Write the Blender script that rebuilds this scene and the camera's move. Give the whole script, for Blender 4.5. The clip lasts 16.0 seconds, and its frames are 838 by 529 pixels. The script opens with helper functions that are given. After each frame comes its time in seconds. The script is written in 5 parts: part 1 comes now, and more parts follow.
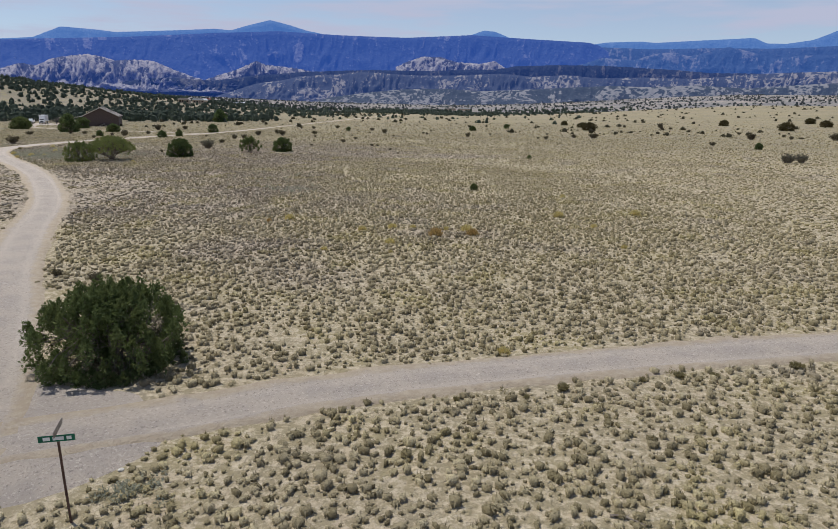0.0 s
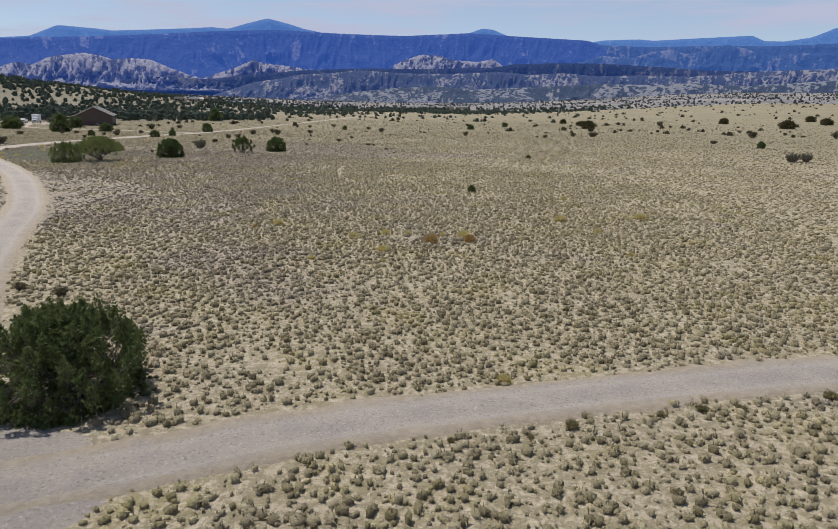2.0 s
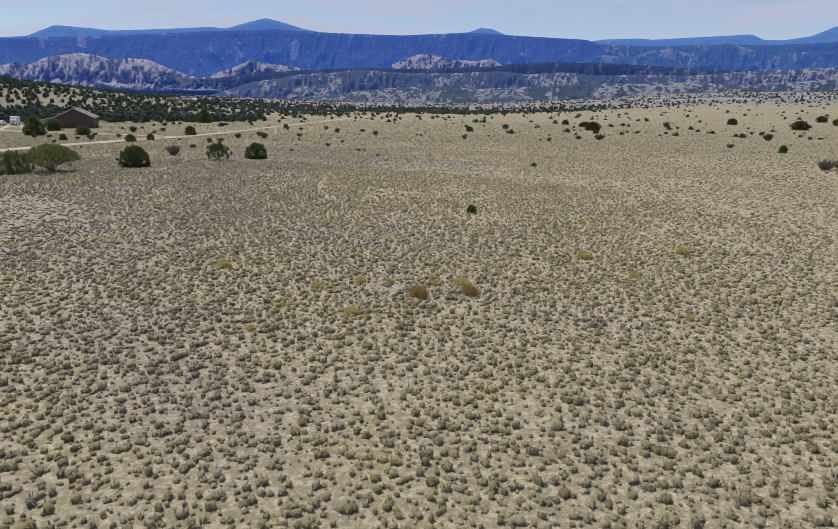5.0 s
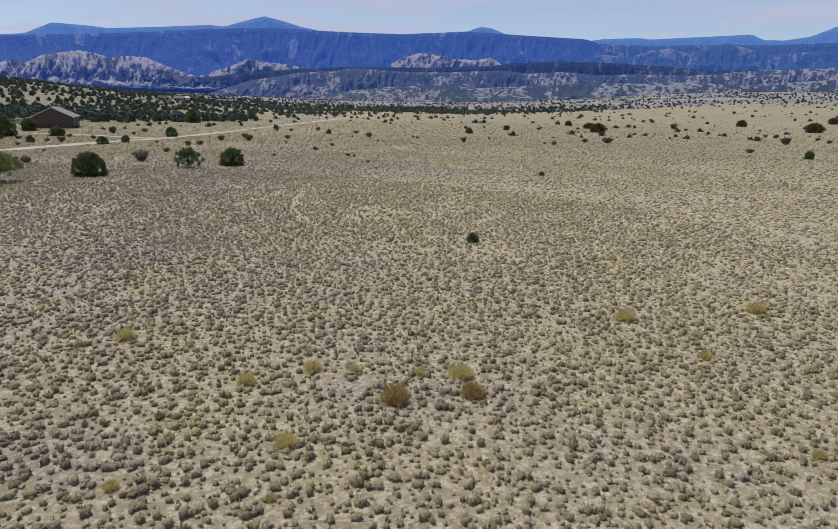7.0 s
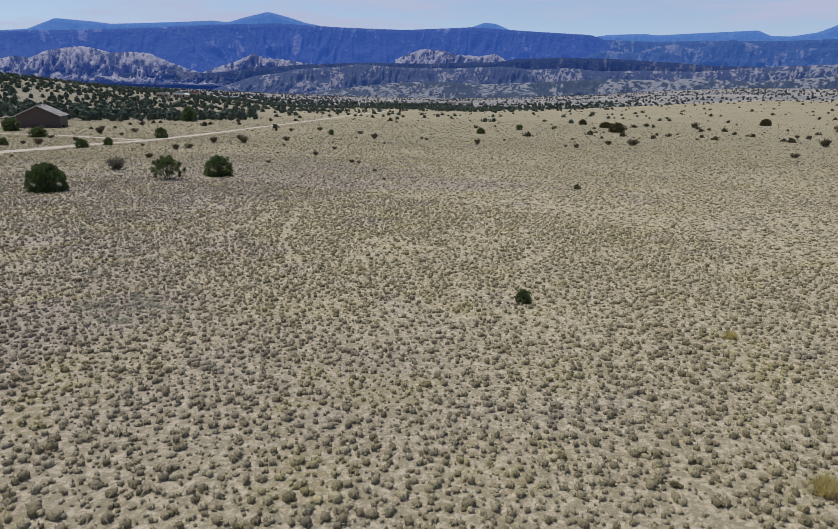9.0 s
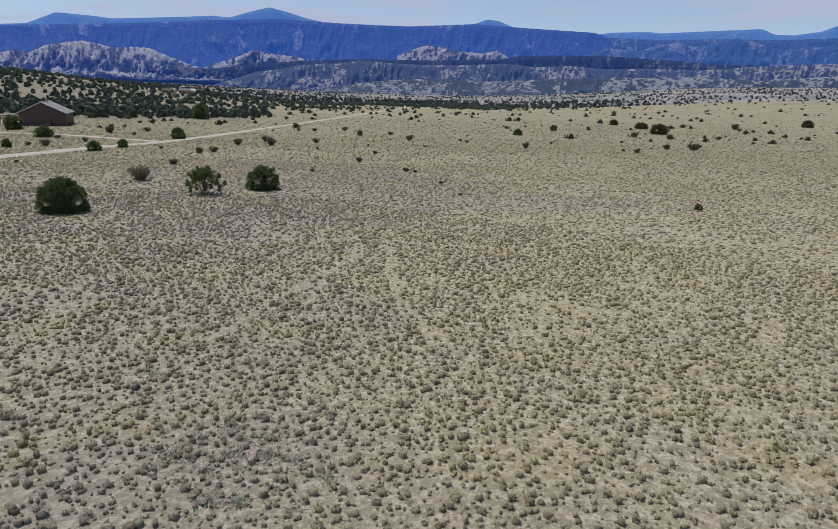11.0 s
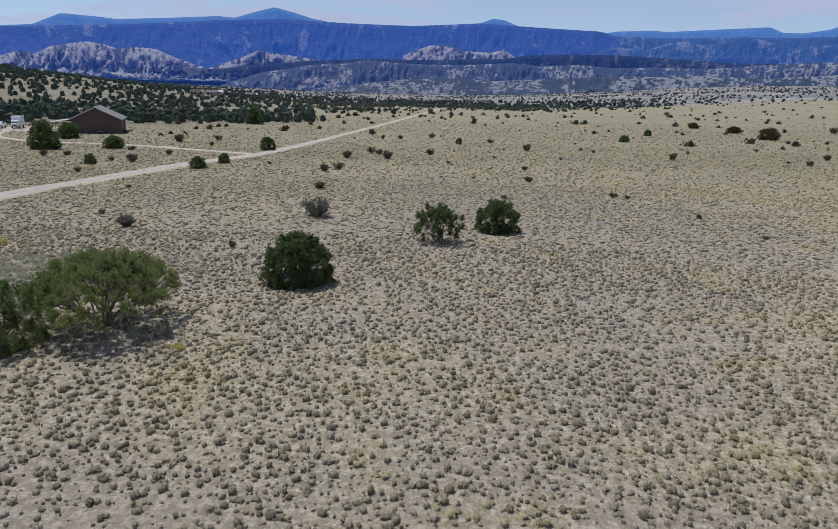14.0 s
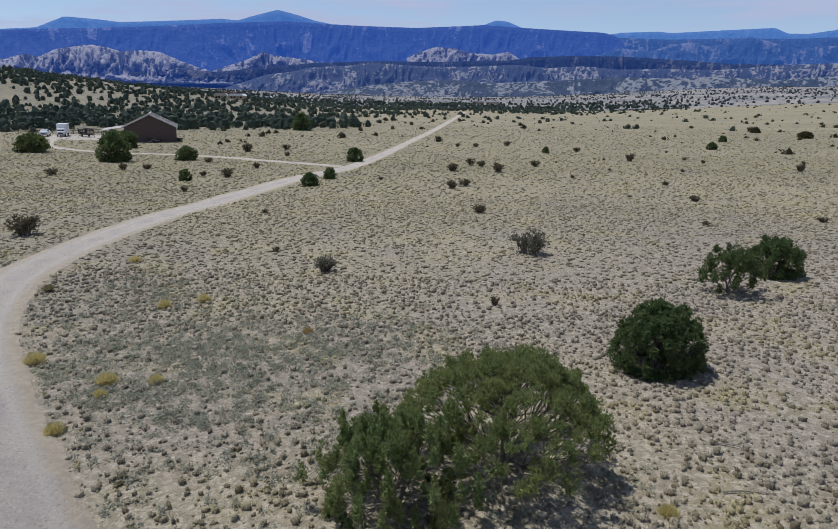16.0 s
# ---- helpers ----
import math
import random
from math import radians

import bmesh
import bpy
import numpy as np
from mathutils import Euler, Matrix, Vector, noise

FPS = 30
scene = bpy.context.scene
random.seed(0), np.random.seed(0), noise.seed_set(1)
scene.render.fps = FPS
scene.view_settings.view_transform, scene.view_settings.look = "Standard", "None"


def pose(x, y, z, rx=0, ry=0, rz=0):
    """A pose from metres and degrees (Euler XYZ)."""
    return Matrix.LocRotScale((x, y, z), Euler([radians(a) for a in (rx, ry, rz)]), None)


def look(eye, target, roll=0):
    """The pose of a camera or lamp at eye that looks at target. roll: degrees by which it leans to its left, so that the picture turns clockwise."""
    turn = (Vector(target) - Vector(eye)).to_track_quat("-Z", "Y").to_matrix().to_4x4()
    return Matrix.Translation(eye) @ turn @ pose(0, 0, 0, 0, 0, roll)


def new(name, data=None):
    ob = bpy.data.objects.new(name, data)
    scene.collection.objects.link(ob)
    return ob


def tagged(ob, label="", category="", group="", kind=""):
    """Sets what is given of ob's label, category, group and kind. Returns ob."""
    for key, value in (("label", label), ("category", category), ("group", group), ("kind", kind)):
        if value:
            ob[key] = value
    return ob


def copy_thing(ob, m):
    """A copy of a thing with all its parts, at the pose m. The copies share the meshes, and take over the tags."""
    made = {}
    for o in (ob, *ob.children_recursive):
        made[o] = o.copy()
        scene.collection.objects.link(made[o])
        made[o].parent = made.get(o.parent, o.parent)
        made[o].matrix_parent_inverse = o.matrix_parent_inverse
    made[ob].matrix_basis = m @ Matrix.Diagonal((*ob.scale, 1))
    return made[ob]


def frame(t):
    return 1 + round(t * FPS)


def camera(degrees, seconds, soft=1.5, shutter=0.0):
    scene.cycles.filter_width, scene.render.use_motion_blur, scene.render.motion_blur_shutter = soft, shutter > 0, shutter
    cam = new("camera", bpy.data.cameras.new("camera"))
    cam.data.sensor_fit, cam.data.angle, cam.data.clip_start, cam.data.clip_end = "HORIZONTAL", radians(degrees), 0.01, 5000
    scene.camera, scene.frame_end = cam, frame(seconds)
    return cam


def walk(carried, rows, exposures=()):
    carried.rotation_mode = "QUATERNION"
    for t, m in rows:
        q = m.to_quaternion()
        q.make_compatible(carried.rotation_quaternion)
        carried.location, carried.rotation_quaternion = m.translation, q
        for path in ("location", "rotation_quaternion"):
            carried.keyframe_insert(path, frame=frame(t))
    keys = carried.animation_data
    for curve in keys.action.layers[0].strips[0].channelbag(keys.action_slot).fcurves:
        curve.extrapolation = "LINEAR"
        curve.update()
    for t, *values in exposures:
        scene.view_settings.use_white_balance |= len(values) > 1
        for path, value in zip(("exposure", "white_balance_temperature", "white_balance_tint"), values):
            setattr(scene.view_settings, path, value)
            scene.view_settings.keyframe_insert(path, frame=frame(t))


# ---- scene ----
cam = camera(67.0, 16.0, soft=0.5)
PATH = [
    (0, (-0.134, 1.297, 9.282), (-0.242, 3.232, 8.79), 1.0),
    (0.5, (-0.145, 1.648, 9.275), (-0.25, 3.584, 8.784), 1.1),
    (1, (-0.111, 2.141, 9.259), (-0.215, 4.076, 8.767), 1.0),
    (1.5, (-0.035, 2.912, 9.25), (-0.14, 4.847, 8.756), 0.9),
    (2, (-0.022, 3.911, 9.336), (-0.125, 5.846, 8.839), 0.9),
    (2.5, (-0.015, 5.242, 9.354), (-0.117, 7.177, 8.858), 0.9),
    (3, (-0.021, 6.808, 9.401), (-0.123, 8.743, 8.906), 0.9),
    (3.5, (-0.023, 8.607, 9.431), (-0.123, 10.542, 8.937), 1.0),
    (4, (-0.001, 10.62, 9.536), (-0.103, 12.554, 9.039), 0.8),
    (6.5, (0.3, 23.44, 10.022), (0.204, 25.374, 9.523), 0.9),
    (7, (0.236, 26.573, 10.084), (0.14, 28.507, 9.583), 1.0),
    (7.5, (0.102, 29.824, 10.22), (0.003, 31.756, 9.715), 0.8),
    (8, (-0.215, 33.103, 10.368), (-0.317, 35.035, 9.859), 0.8),
    (10.5, (-8.522, 49.479, 10.854), (-8.628, 51.408, 10.336), 1.4),
    (11, (-11.931, 52.711, 10.817), (-12.035, 54.639, 10.296), 1.4),
    (11.5, (-15.581, 55.836, 10.797), (-15.687, 57.764, 10.276), 1.4),
    (12, (-19.503, 58.871, 10.764), (-19.608, 60.798, 10.241), 1.4),
    (12.5, (-23.563, 61.768, 10.816), (-23.67, 63.695, 10.294), 1.3),
    (13, (-27.864, 64.626, 10.895), (-27.973, 66.554, 10.372), 1.3),
    (13.5, (-32.377, 67.396, 10.973), (-32.486, 69.324, 10.451), 1.3),
    (14, (-36.962, 70.054, 11.1), (-37.074, 71.981, 10.578), 1.2),
    (14.5, (-41.669, 72.606, 11.276), (-41.782, 74.534, 10.757), 1.3),
    (15, (-46.35, 75.017, 11.384), (-46.464, 76.945, 10.864), 1.2),
    (15.5, (-50.929, 77.223, 11.465), (-51.044, 79.151, 10.947), 1.1),
    (16, (-55.357, 79.082, 11.564), (-55.474, 81.011, 11.047), 1.0),
]
walk(cam, [(t, look(eye, target, roll)) for t, eye, target, roll in PATH],
     [(0, 0.09, 6450, 8), (4, 0.10, 6400, 8), (8, 0.08, 6280, 8), (12, 0.01, 6080, 7), (16, 0.02, 5900, 7)])

# ---- light ----
SUN_FROM = Vector((-0.36, 0.22, 1.0)).normalized()
sun = new("sun", bpy.data.lights.new("sun", "SUN"))
sun.data.energy, sun.data.angle, sun.data.color = 3.7, radians(0.53), (1.0, 0.95, 0.87)
sun.matrix_world = look(SUN_FROM * 100, (0, 0, 0))
world = bpy.data.worlds.new("sky")
scene.world = world
world.use_nodes = True


def build_sky():
    nt = world.node_tree
    nt.nodes.clear()
    out = nt.nodes.new("ShaderNodeOutputWorld")
    bg = nt.nodes.new("ShaderNodeBackground")
    sky = nt.nodes.new("ShaderNodeTexSky")
    sky.sky_type, sky.sun_disc = "NISHITA", False
    sky.sun_elevation = math.asin(SUN_FROM.z)
    sky.sun_rotation = math.atan2(SUN_FROM.x, SUN_FROM.y) % (2 * math.pi)
    sky.altitude, sky.air_density, sky.dust_density = 1900, 1.0, 0.6
    coord = nt.nodes.new("ShaderNodeTexCoord")
    stretch = nt.nodes.new("ShaderNodeMapping")
    stretch.inputs["Scale"].default_value = (2.6, 2.6, 22.0)
    stretch.inputs["Location"].default_value = (0.35, 0.1, 0.0)
    clouds = nt.nodes.new("ShaderNodeTexNoise")
    clouds.inputs["Scale"].default_value, clouds.inputs["Detail"].default_value = 1.3, 6.0
    clouds.inputs["Roughness"].default_value = 0.55
    ramp = nt.nodes.new("ShaderNodeMapRange")
    ramp.interpolation_type = "SMOOTHSTEP"
    ramp.inputs["From Min"].default_value, ramp.inputs["From Max"].default_value = 0.40, 0.60
    ramp.inputs["To Min"].default_value, ramp.inputs["To Max"].default_value = 0.40, 1.0
    mix = nt.nodes.new("ShaderNodeMix")
    mix.data_type = "RGBA"
    mix.inputs["B"].default_value = (4.45, 4.7, 6.15, 1)
    nt.links.new(coord.outputs["Generated"], stretch.inputs["Vector"])
    nt.links.new(stretch.outputs["Vector"], clouds.inputs["Vector"])
    nt.links.new(clouds.outputs["Fac"], ramp.inputs["Value"])
    # Thin cloud lies thickest towards the horizon and clears overhead.
    up = nt.nodes.new("ShaderNodeSeparateXYZ")
    nt.links.new(coord.outputs["Generated"], up.inputs[0])
    clear = nt.nodes.new("ShaderNodeMapRange")
    clear.inputs["From Min"].default_value, clear.inputs["From Max"].default_value = 0.12, 0.7
    clear.inputs["To Min"].default_value, clear.inputs["To Max"].default_value = 1.0, 0.12
    nt.links.new(up.outputs["Z"], clear.inputs["Value"])
    share = nt.nodes.new("ShaderNodeMath")
    share.operation = "MULTIPLY"
    nt.links.new(ramp.outputs["Result"], share.inputs[0])
    nt.links.new(clear.outputs["Result"], share.inputs[1])
    nt.links.new(share.outputs[0], mix.inputs["Factor"])
    nt.links.new(sky.outputs["Color"], mix.inputs["A"])
    nt.links.new(mix.outputs["Result"], bg.inputs["Color"])
    bg.inputs["Strength"].default_value = 0.1
    nt.links.new(bg.outputs["Background"], out.inputs["Surface"])


build_sky()

# ---- materials ----


class Nodes:
    """A material under construction: short calls for the nodes that this place needs."""

    def __init__(self, name, rough=0.9, metal=0.0):
        self.mat = bpy.data.materials.new(name)
        self.mat.use_nodes = True
        self.nt = self.mat.node_tree
        self.bsdf = self.nt.nodes["Principled BSDF"]
        self.bsdf.inputs["Roughness"].default_value = rough
        self.bsdf.inputs["Metallic"].default_value = metal
        self.bsdf.inputs["Specular IOR Level"].default_value = 0.25
        self.where = self.nt.nodes.new("ShaderNodeTexCoord").outputs["Object"]

    def put(self, socket, value):
        if isinstance(value, bpy.types.NodeSocket):
            self.nt.links.new(value, socket)
        else:
            socket.default_value = value

    def place(self, scale):
        n = self.nt.nodes.new("ShaderNodeMapping")
        n.inputs["Scale"].default_value = scale
        self.nt.links.new(self.where, n.inputs["Vector"])
        return n.outputs["Vector"]

    def noise(self, scale, detail=3.0, rough=0.55, at=None):
        n = self.nt.nodes.new("ShaderNodeTexNoise")
        n.inputs["Scale"].default_value, n.inputs["Detail"].default_value = scale, detail
        n.inputs["Roughness"].default_value = rough
        self.nt.links.new(at or self.where, n.inputs["Vector"])
        return n.outputs["Fac"]

    def cells(self, scale, at=None, what="Distance", random_=1.0):
        n = self.nt.nodes.new("ShaderNodeTexVoronoi")
        n.inputs["Scale"].default_value, n.inputs["Randomness"].default_value = scale, random_
        self.nt.links.new(at or self.where, n.inputs["Vector"])
        return n.outputs[what]

    def span(self, value, a, b, lo=0.0, hi=1.0):
        n = self.nt.nodes.new("ShaderNodeMapRange")
        n.interpolation_type = "SMOOTHSTEP"
        for key, v in zip(("Value", "From Min", "From Max", "To Min", "To Max"), (value, a, b, lo, hi)):
            self.put(n.inputs[key], v)
        return n.outputs["Result"]

    def mix(self, factor, a, b):
        n = self.nt.nodes.new("ShaderNodeMix")
        n.data_type = "RGBA"
        for key, v in (("Factor", factor), ("A", a), ("B", b)):
            self.put(n.inputs[key], (*v, 1) if isinstance(v, tuple) else v)
        return n.outputs["Result"]

    def times(self, a, b, how="MULTIPLY"):
        n = self.nt.nodes.new("ShaderNodeMath")
        n.operation = how
        self.put(n.inputs[0], a), self.put(n.inputs[1], b)
        return n.outputs[0]

    def attribute(self, name):
        n = self.nt.nodes.new("ShaderNodeAttribute")
        n.attribute_name = name
        return n.outputs["Fac"]

    def random(self):
        return self.nt.nodes.new("ShaderNodeObjectInfo").outputs["Random"]

    def island(self):
        return self.nt.nodes.new("ShaderNodeNewGeometry").outputs["Random Per Island"]

    def bump(self, height, strength, distance):
        n = self.nt.nodes.new("ShaderNodeBump")
        n.inputs["Strength"].default_value, n.inputs["Distance"].default_value = strength, distance
        self.nt.links.new(height, n.inputs["Height"])
        self.nt.links.new(n.outputs["Normal"], self.bsdf.inputs["Normal"])

    def done(self, colour, haze_glow=None, power=0.0):
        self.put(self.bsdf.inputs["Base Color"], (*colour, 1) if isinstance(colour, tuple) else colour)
        # Emission that imitates haze on far slopes; nothing there is a lamp.
        if haze_glow:
            self.bsdf.inputs["Emission Color"].default_value = (*haze_glow, 1)
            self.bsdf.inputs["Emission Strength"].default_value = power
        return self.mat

    def thin(self, colour, share):
        """Lets a share of the light through, as thin leaves do."""
        through_ = self.nt.nodes.new("ShaderNodeBsdfTranslucent")
        both = self.nt.nodes.new("ShaderNodeMixShader")
        both.inputs["Fac"].default_value = share
        self.nt.links.new(colour, through_.inputs["Color"])
        self.nt.links.new(self.bsdf.outputs["BSDF"], both.inputs[1])
        self.nt.links.new(through_.outputs["BSDF"], both.inputs[2])
        self.nt.links.new(both.outputs["Shader"], self.nt.nodes["Material Output"].inputs["Surface"])
        return self.mat


def zones(m):
    """Where the plain is mauve-grey (0) and where it is straw-coloured (1); the same for soil and grass."""
    return m.attribute("zone")


def turf(m, grey, straw):
    """Dry turf: mauve-grey and straw-coloured by zone, with yellower and greener drifts a few metres across."""
    base = m.mix(zones(m), grey, straw)
    base = m.mix(m.span(m.noise(0.22, 4.0, 0.6), 0.50, 0.66, 0.0, 0.6), base, tuple(c * f for c, f in zip(straw, (1.06, 1.06, 0.80))))
    return m.mix(m.span(m.noise(0.13, 4.0, 0.6, m.place((1.0, 1.0, 3.0))), 0.54, 0.68, 0.0, 0.55), base, tuple(c * f for c, f in zip(grey, (0.90, 0.93, 1.0))))


def ground_material():
    m = Nodes("prairie_soil", 0.95)
    fine = m.noise(3.0, 6.0, 0.7)
    speck = m.noise(5.5, 5.0, 0.65)
    soil = m.mix(zones(m), (0.400, 0.328, 0.270), (0.510, 0.428, 0.298))
    soil = m.mix(m.span(fine, 0.4, 0.7, 0.0, 0.6), soil, (0.66, 0.575, 0.445))
    soil = m.mix(m.span(m.noise(0.6, 4.0, 0.6), 0.52, 0.70, 0.0, 0.5), soil, (0.44, 0.345, 0.250))
    # Dead stalks and litter lie over much of the soil.
    litter = m.noise(2.6, 6.0, 0.72)
    colour = m.mix(m.span(m.times(m.times(litter, 0.7), m.times(speck, 0.3), "ADD"), 0.44, 0.54, 0.0, 0.8), soil, turf(m, (0.270, 0.226, 0.172), (0.290, 0.246, 0.146)))
    colour = m.mix(m.span(m.noise(13.0, 4.0, 0.7), 0.58, 0.70, 0.0, 0.5), colour, (0.20, 0.168, 0.115))
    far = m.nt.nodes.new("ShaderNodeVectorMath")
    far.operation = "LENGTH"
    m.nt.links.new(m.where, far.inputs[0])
    # Farther out the turf closes up, in long uneven drifts.
    drift = m.span(m.noise(1.0, 5.0, 0.65, m.place((0.012, 0.05, 0.03))), 0.36, 0.62, 0.72, 1.0)
    away = m.times(m.span(far.outputs["Value"], 90, 210), drift)
    colour = m.mix(away, colour, turf(m, (0.192, 0.172, 0.130), (0.270, 0.231, 0.148)))
    # Beyond the plain the valley's slopes lie under scrub, distance haze put into their colours.
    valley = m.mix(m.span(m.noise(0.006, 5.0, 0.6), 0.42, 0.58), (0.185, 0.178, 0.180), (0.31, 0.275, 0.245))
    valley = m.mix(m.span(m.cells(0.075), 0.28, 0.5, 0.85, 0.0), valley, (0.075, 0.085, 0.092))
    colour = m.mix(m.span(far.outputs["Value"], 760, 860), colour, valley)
    m.bump(m.times(m.times(speck, 1.2), fine, "ADD"), 1.0, 0.16)
    return m.done(colour)


GROUND = ground_material()


def gravel_material():
    m = Nodes("graded_gravel", 0.95)
    stain = m.noise(0.45, 5.0, 0.65)
    pebbles = m.noise(9.0, 7.0, 0.8)
    colour = m.mix(m.span(stain, 0.36, 0.62), (0.385, 0.336, 0.302), (0.460, 0.396, 0.342))
    colour = m.mix(m.times(m.attribute("rut"), 0.9), colour, (0.50, 0.434, 0.376))
    colour = m.mix(m.span(pebbles, 0.54, 0.62, 0.0, 0.7), colour, (0.185, 0.160, 0.150))
    colour = m.mix(m.span(m.noise(10.0, 6.0, 0.8), 0.55, 0.63, 0.0, 0.75), colour, (0.64, 0.58, 0.515))
    # Sandy soil creeps in from the verges.
    verge = m.span(m.times(m.attribute("verge"), m.times(m.noise(0.9, 5.0, 0.7), 0.9), "ADD"), 0.66, 1.08, 0.0, 0.8)
    sand = m.mix(m.span(m.noise(3.0, 6.0, 0.7), 0.4, 0.65), (0.400, 0.322, 0.232), (0.480, 0.400, 0.300))
    colour = m.mix(verge, colour, sand)
    m.bump(pebbles, 1.0, 0.12)
    return m.done(colour)


GRAVEL = gravel_material()


def leaf_material(name, dark, light, tip=None):
    """Foliage that varies from thing to thing and from leaf to leaf, and lets some light through."""
    m = Nodes(name, 0.7)
    a = m.mix(m.island(), dark, light)
    a = m.mix(m.times(m.random(), 0.5), a, tip or light)
    a = m.mix(m.span(m.noise(1.1, 3.0), 0.4, 0.7, 0.0, 0.55), a, tip or light)
    m.done(a)
    return m.thin(a, 0.45)


JUNIPER = leaf_material("juniper_foliage", (0.060, 0.098, 0.040), (0.138, 0.195, 0.074), (0.165, 0.185, 0.066))
JUNIPER_OLIVE = leaf_material("olive_juniper_foliage", (0.130, 0.178, 0.064), (0.240, 0.295, 0.112), (0.320, 0.315, 0.110))
# Greyer and bluer than the near foliage: haze put into the leaf colour.
JUNIPER_HAZED = leaf_material("hazed_juniper_foliage", (0.056, 0.080, 0.064), (0.098, 0.128, 0.094), (0.092, 0.114, 0.080))
JUNIPER_BROWN = leaf_material("brownish_juniper_foliage", (0.070, 0.065, 0.030), (0.125, 0.110, 0.050), (0.12, 0.095, 0.045))
# Bluer still, with the valley's haze mixed into the leaf colour.
JUNIPER_VALLEY_HAZED = leaf_material("hazed_valley_foliage", (0.050, 0.066, 0.072), (0.085, 0.102, 0.105))
SCRUB_FAR = leaf_material("distant_scrub_foliage", (0.060, 0.058, 0.034), (0.11, 0.095, 0.055), (0.09, 0.08, 0.05))
SCRUB = leaf_material("scrub_foliage", (0.085, 0.080, 0.045), (0.15, 0.125, 0.075), (0.12, 0.10, 0.07))
SAGE = leaf_material("sage_foliage", (0.240, 0.252, 0.190), (0.40, 0.405, 0.315), (0.36, 0.352, 0.260))
STRAW = leaf_material("straw_blades", (0.52, 0.435, 0.200), (0.70, 0.60, 0.290), (0.64, 0.55, 0.23))


def tuft_material():
    m = Nodes("grass_tufts", 0.9)
    tint = m.attribute("tint")
    colour = m.mix(tint, turf(m, (0.176, 0.144, 0.108), (0.204, 0.170, 0.088)), turf(m, (0.445, 0.378, 0.304), (0.540, 0.464, 0.290)))
    blade = m.noise(26.0, 4.0, 0.65)
    colour = m.mix(m.span(blade, 0.42, 0.60, 0.0, 0.4), colour, (0.205, 0.170, 0.105))
    m.bump(blade, 1.0, 0.05)
    m.done(colour)
    return m.thin(colour, 0.06)


TUFTS = tuft_material()


def bark_material():
    m = Nodes("shaggy_bark", 0.95)
    grain = m.noise(1.0, 5.0, 0.6, m.place((14.0, 14.0, 2.0)))
    m.bump(grain, 0.6, 0.02)
    return m.done(m.mix(grain, (0.10, 0.085, 0.07), (0.26, 0.22, 0.185)))


BARK = bark_material()


def plain_material(name, dark, light, rough=0.6, metal=0.0, scale=3.0):
    m = Nodes(name, rough, metal)
    wear = m.noise(scale, 5.0, 0.6)
    return m.done(m.mix(m.span(wear, 0.3, 0.7), dark, light))


BARN_WALL = plain_material("brown_siding", (0.085, 0.062, 0.055), (0.12, 0.088, 0.078), 0.7)
METAL_ROOF = plain_material("weathered_roof_sheet", (0.36, 0.32, 0.28), (0.52, 0.47, 0.42), 0.45, 0.3, 1.2)
RUSTY_POST = plain_material("rusted_post", (0.085, 0.05, 0.038), (0.16, 0.10, 0.075), 0.8, 0.2, 9.0)
SIGN_GREEN = plain_material("green_sign_sheet", (0.008, 0.11, 0.065), (0.012, 0.15, 0.085), 0.4, 0.0, 6.0)
SIGN_BACK = plain_material("bare_sign_sheet", (0.22, 0.20, 0.19), (0.34, 0.31, 0.29), 0.45, 0.5, 6.0)
WHITE_MARK = plain_material("white_lettering", (0.70, 0.72, 0.70), (0.80, 0.82, 0.80), 0.5)
WHITE_PAINT = plain_material("white_vehicle_paint", (0.70, 0.70, 0.70), (0.80, 0.80, 0.79), 0.3)
DARK_GLASS = plain_material("dark_window_glass", (0.012, 0.014, 0.016), (0.02, 0.022, 0.026), 0.1)
RUBBER = plain_material("tyre_rubber", (0.014, 0.014, 0.014), (0.03, 0.028, 0.026), 0.9)
STEEL = plain_material("dull_steel", (0.20, 0.20, 0.21), (0.36, 0.36, 0.37), 0.45, 0.8)
DARK_METAL = plain_material("dark_painted_metal", (0.03, 0.032, 0.034), (0.06, 0.06, 0.06), 0.6, 0.2)
OLD_WOOD = plain_material("weathered_wood", (0.16, 0.13, 0.105), (0.28, 0.24, 0.20), 0.9, 0.0, 5.0)
PALE_STONE = plain_material("pale_stone", (0.42, 0.39, 0.35), (0.62, 0.59, 0.54), 0.9, 0.0, 4.0)
TAN_WALL = plain_material("tan_stucco", (0.40, 0.32, 0.24), (0.50, 0.41, 0.31), 0.9)
RED_ROOF = plain_material("red_roof_sheet", (0.22, 0.08, 0.06), (0.28, 0.11, 0.08), 0.6)


def range_material(name, dark, pale, haze_glow, power, dots, cover, relief=20.0):
    """Far slopes: scrub over pale soil; blued colours and emission stand in for kilometres of hazy air."""
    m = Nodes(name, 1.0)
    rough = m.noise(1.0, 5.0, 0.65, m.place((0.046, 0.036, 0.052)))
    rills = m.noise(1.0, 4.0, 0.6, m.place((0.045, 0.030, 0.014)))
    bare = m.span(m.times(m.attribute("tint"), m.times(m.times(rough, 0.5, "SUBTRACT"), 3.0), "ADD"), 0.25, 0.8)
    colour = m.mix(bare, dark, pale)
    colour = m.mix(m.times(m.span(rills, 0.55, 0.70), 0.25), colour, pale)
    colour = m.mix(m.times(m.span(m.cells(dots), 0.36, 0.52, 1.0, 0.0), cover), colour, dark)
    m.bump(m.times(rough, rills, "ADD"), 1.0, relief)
    return m.done(colour, haze_glow, power)


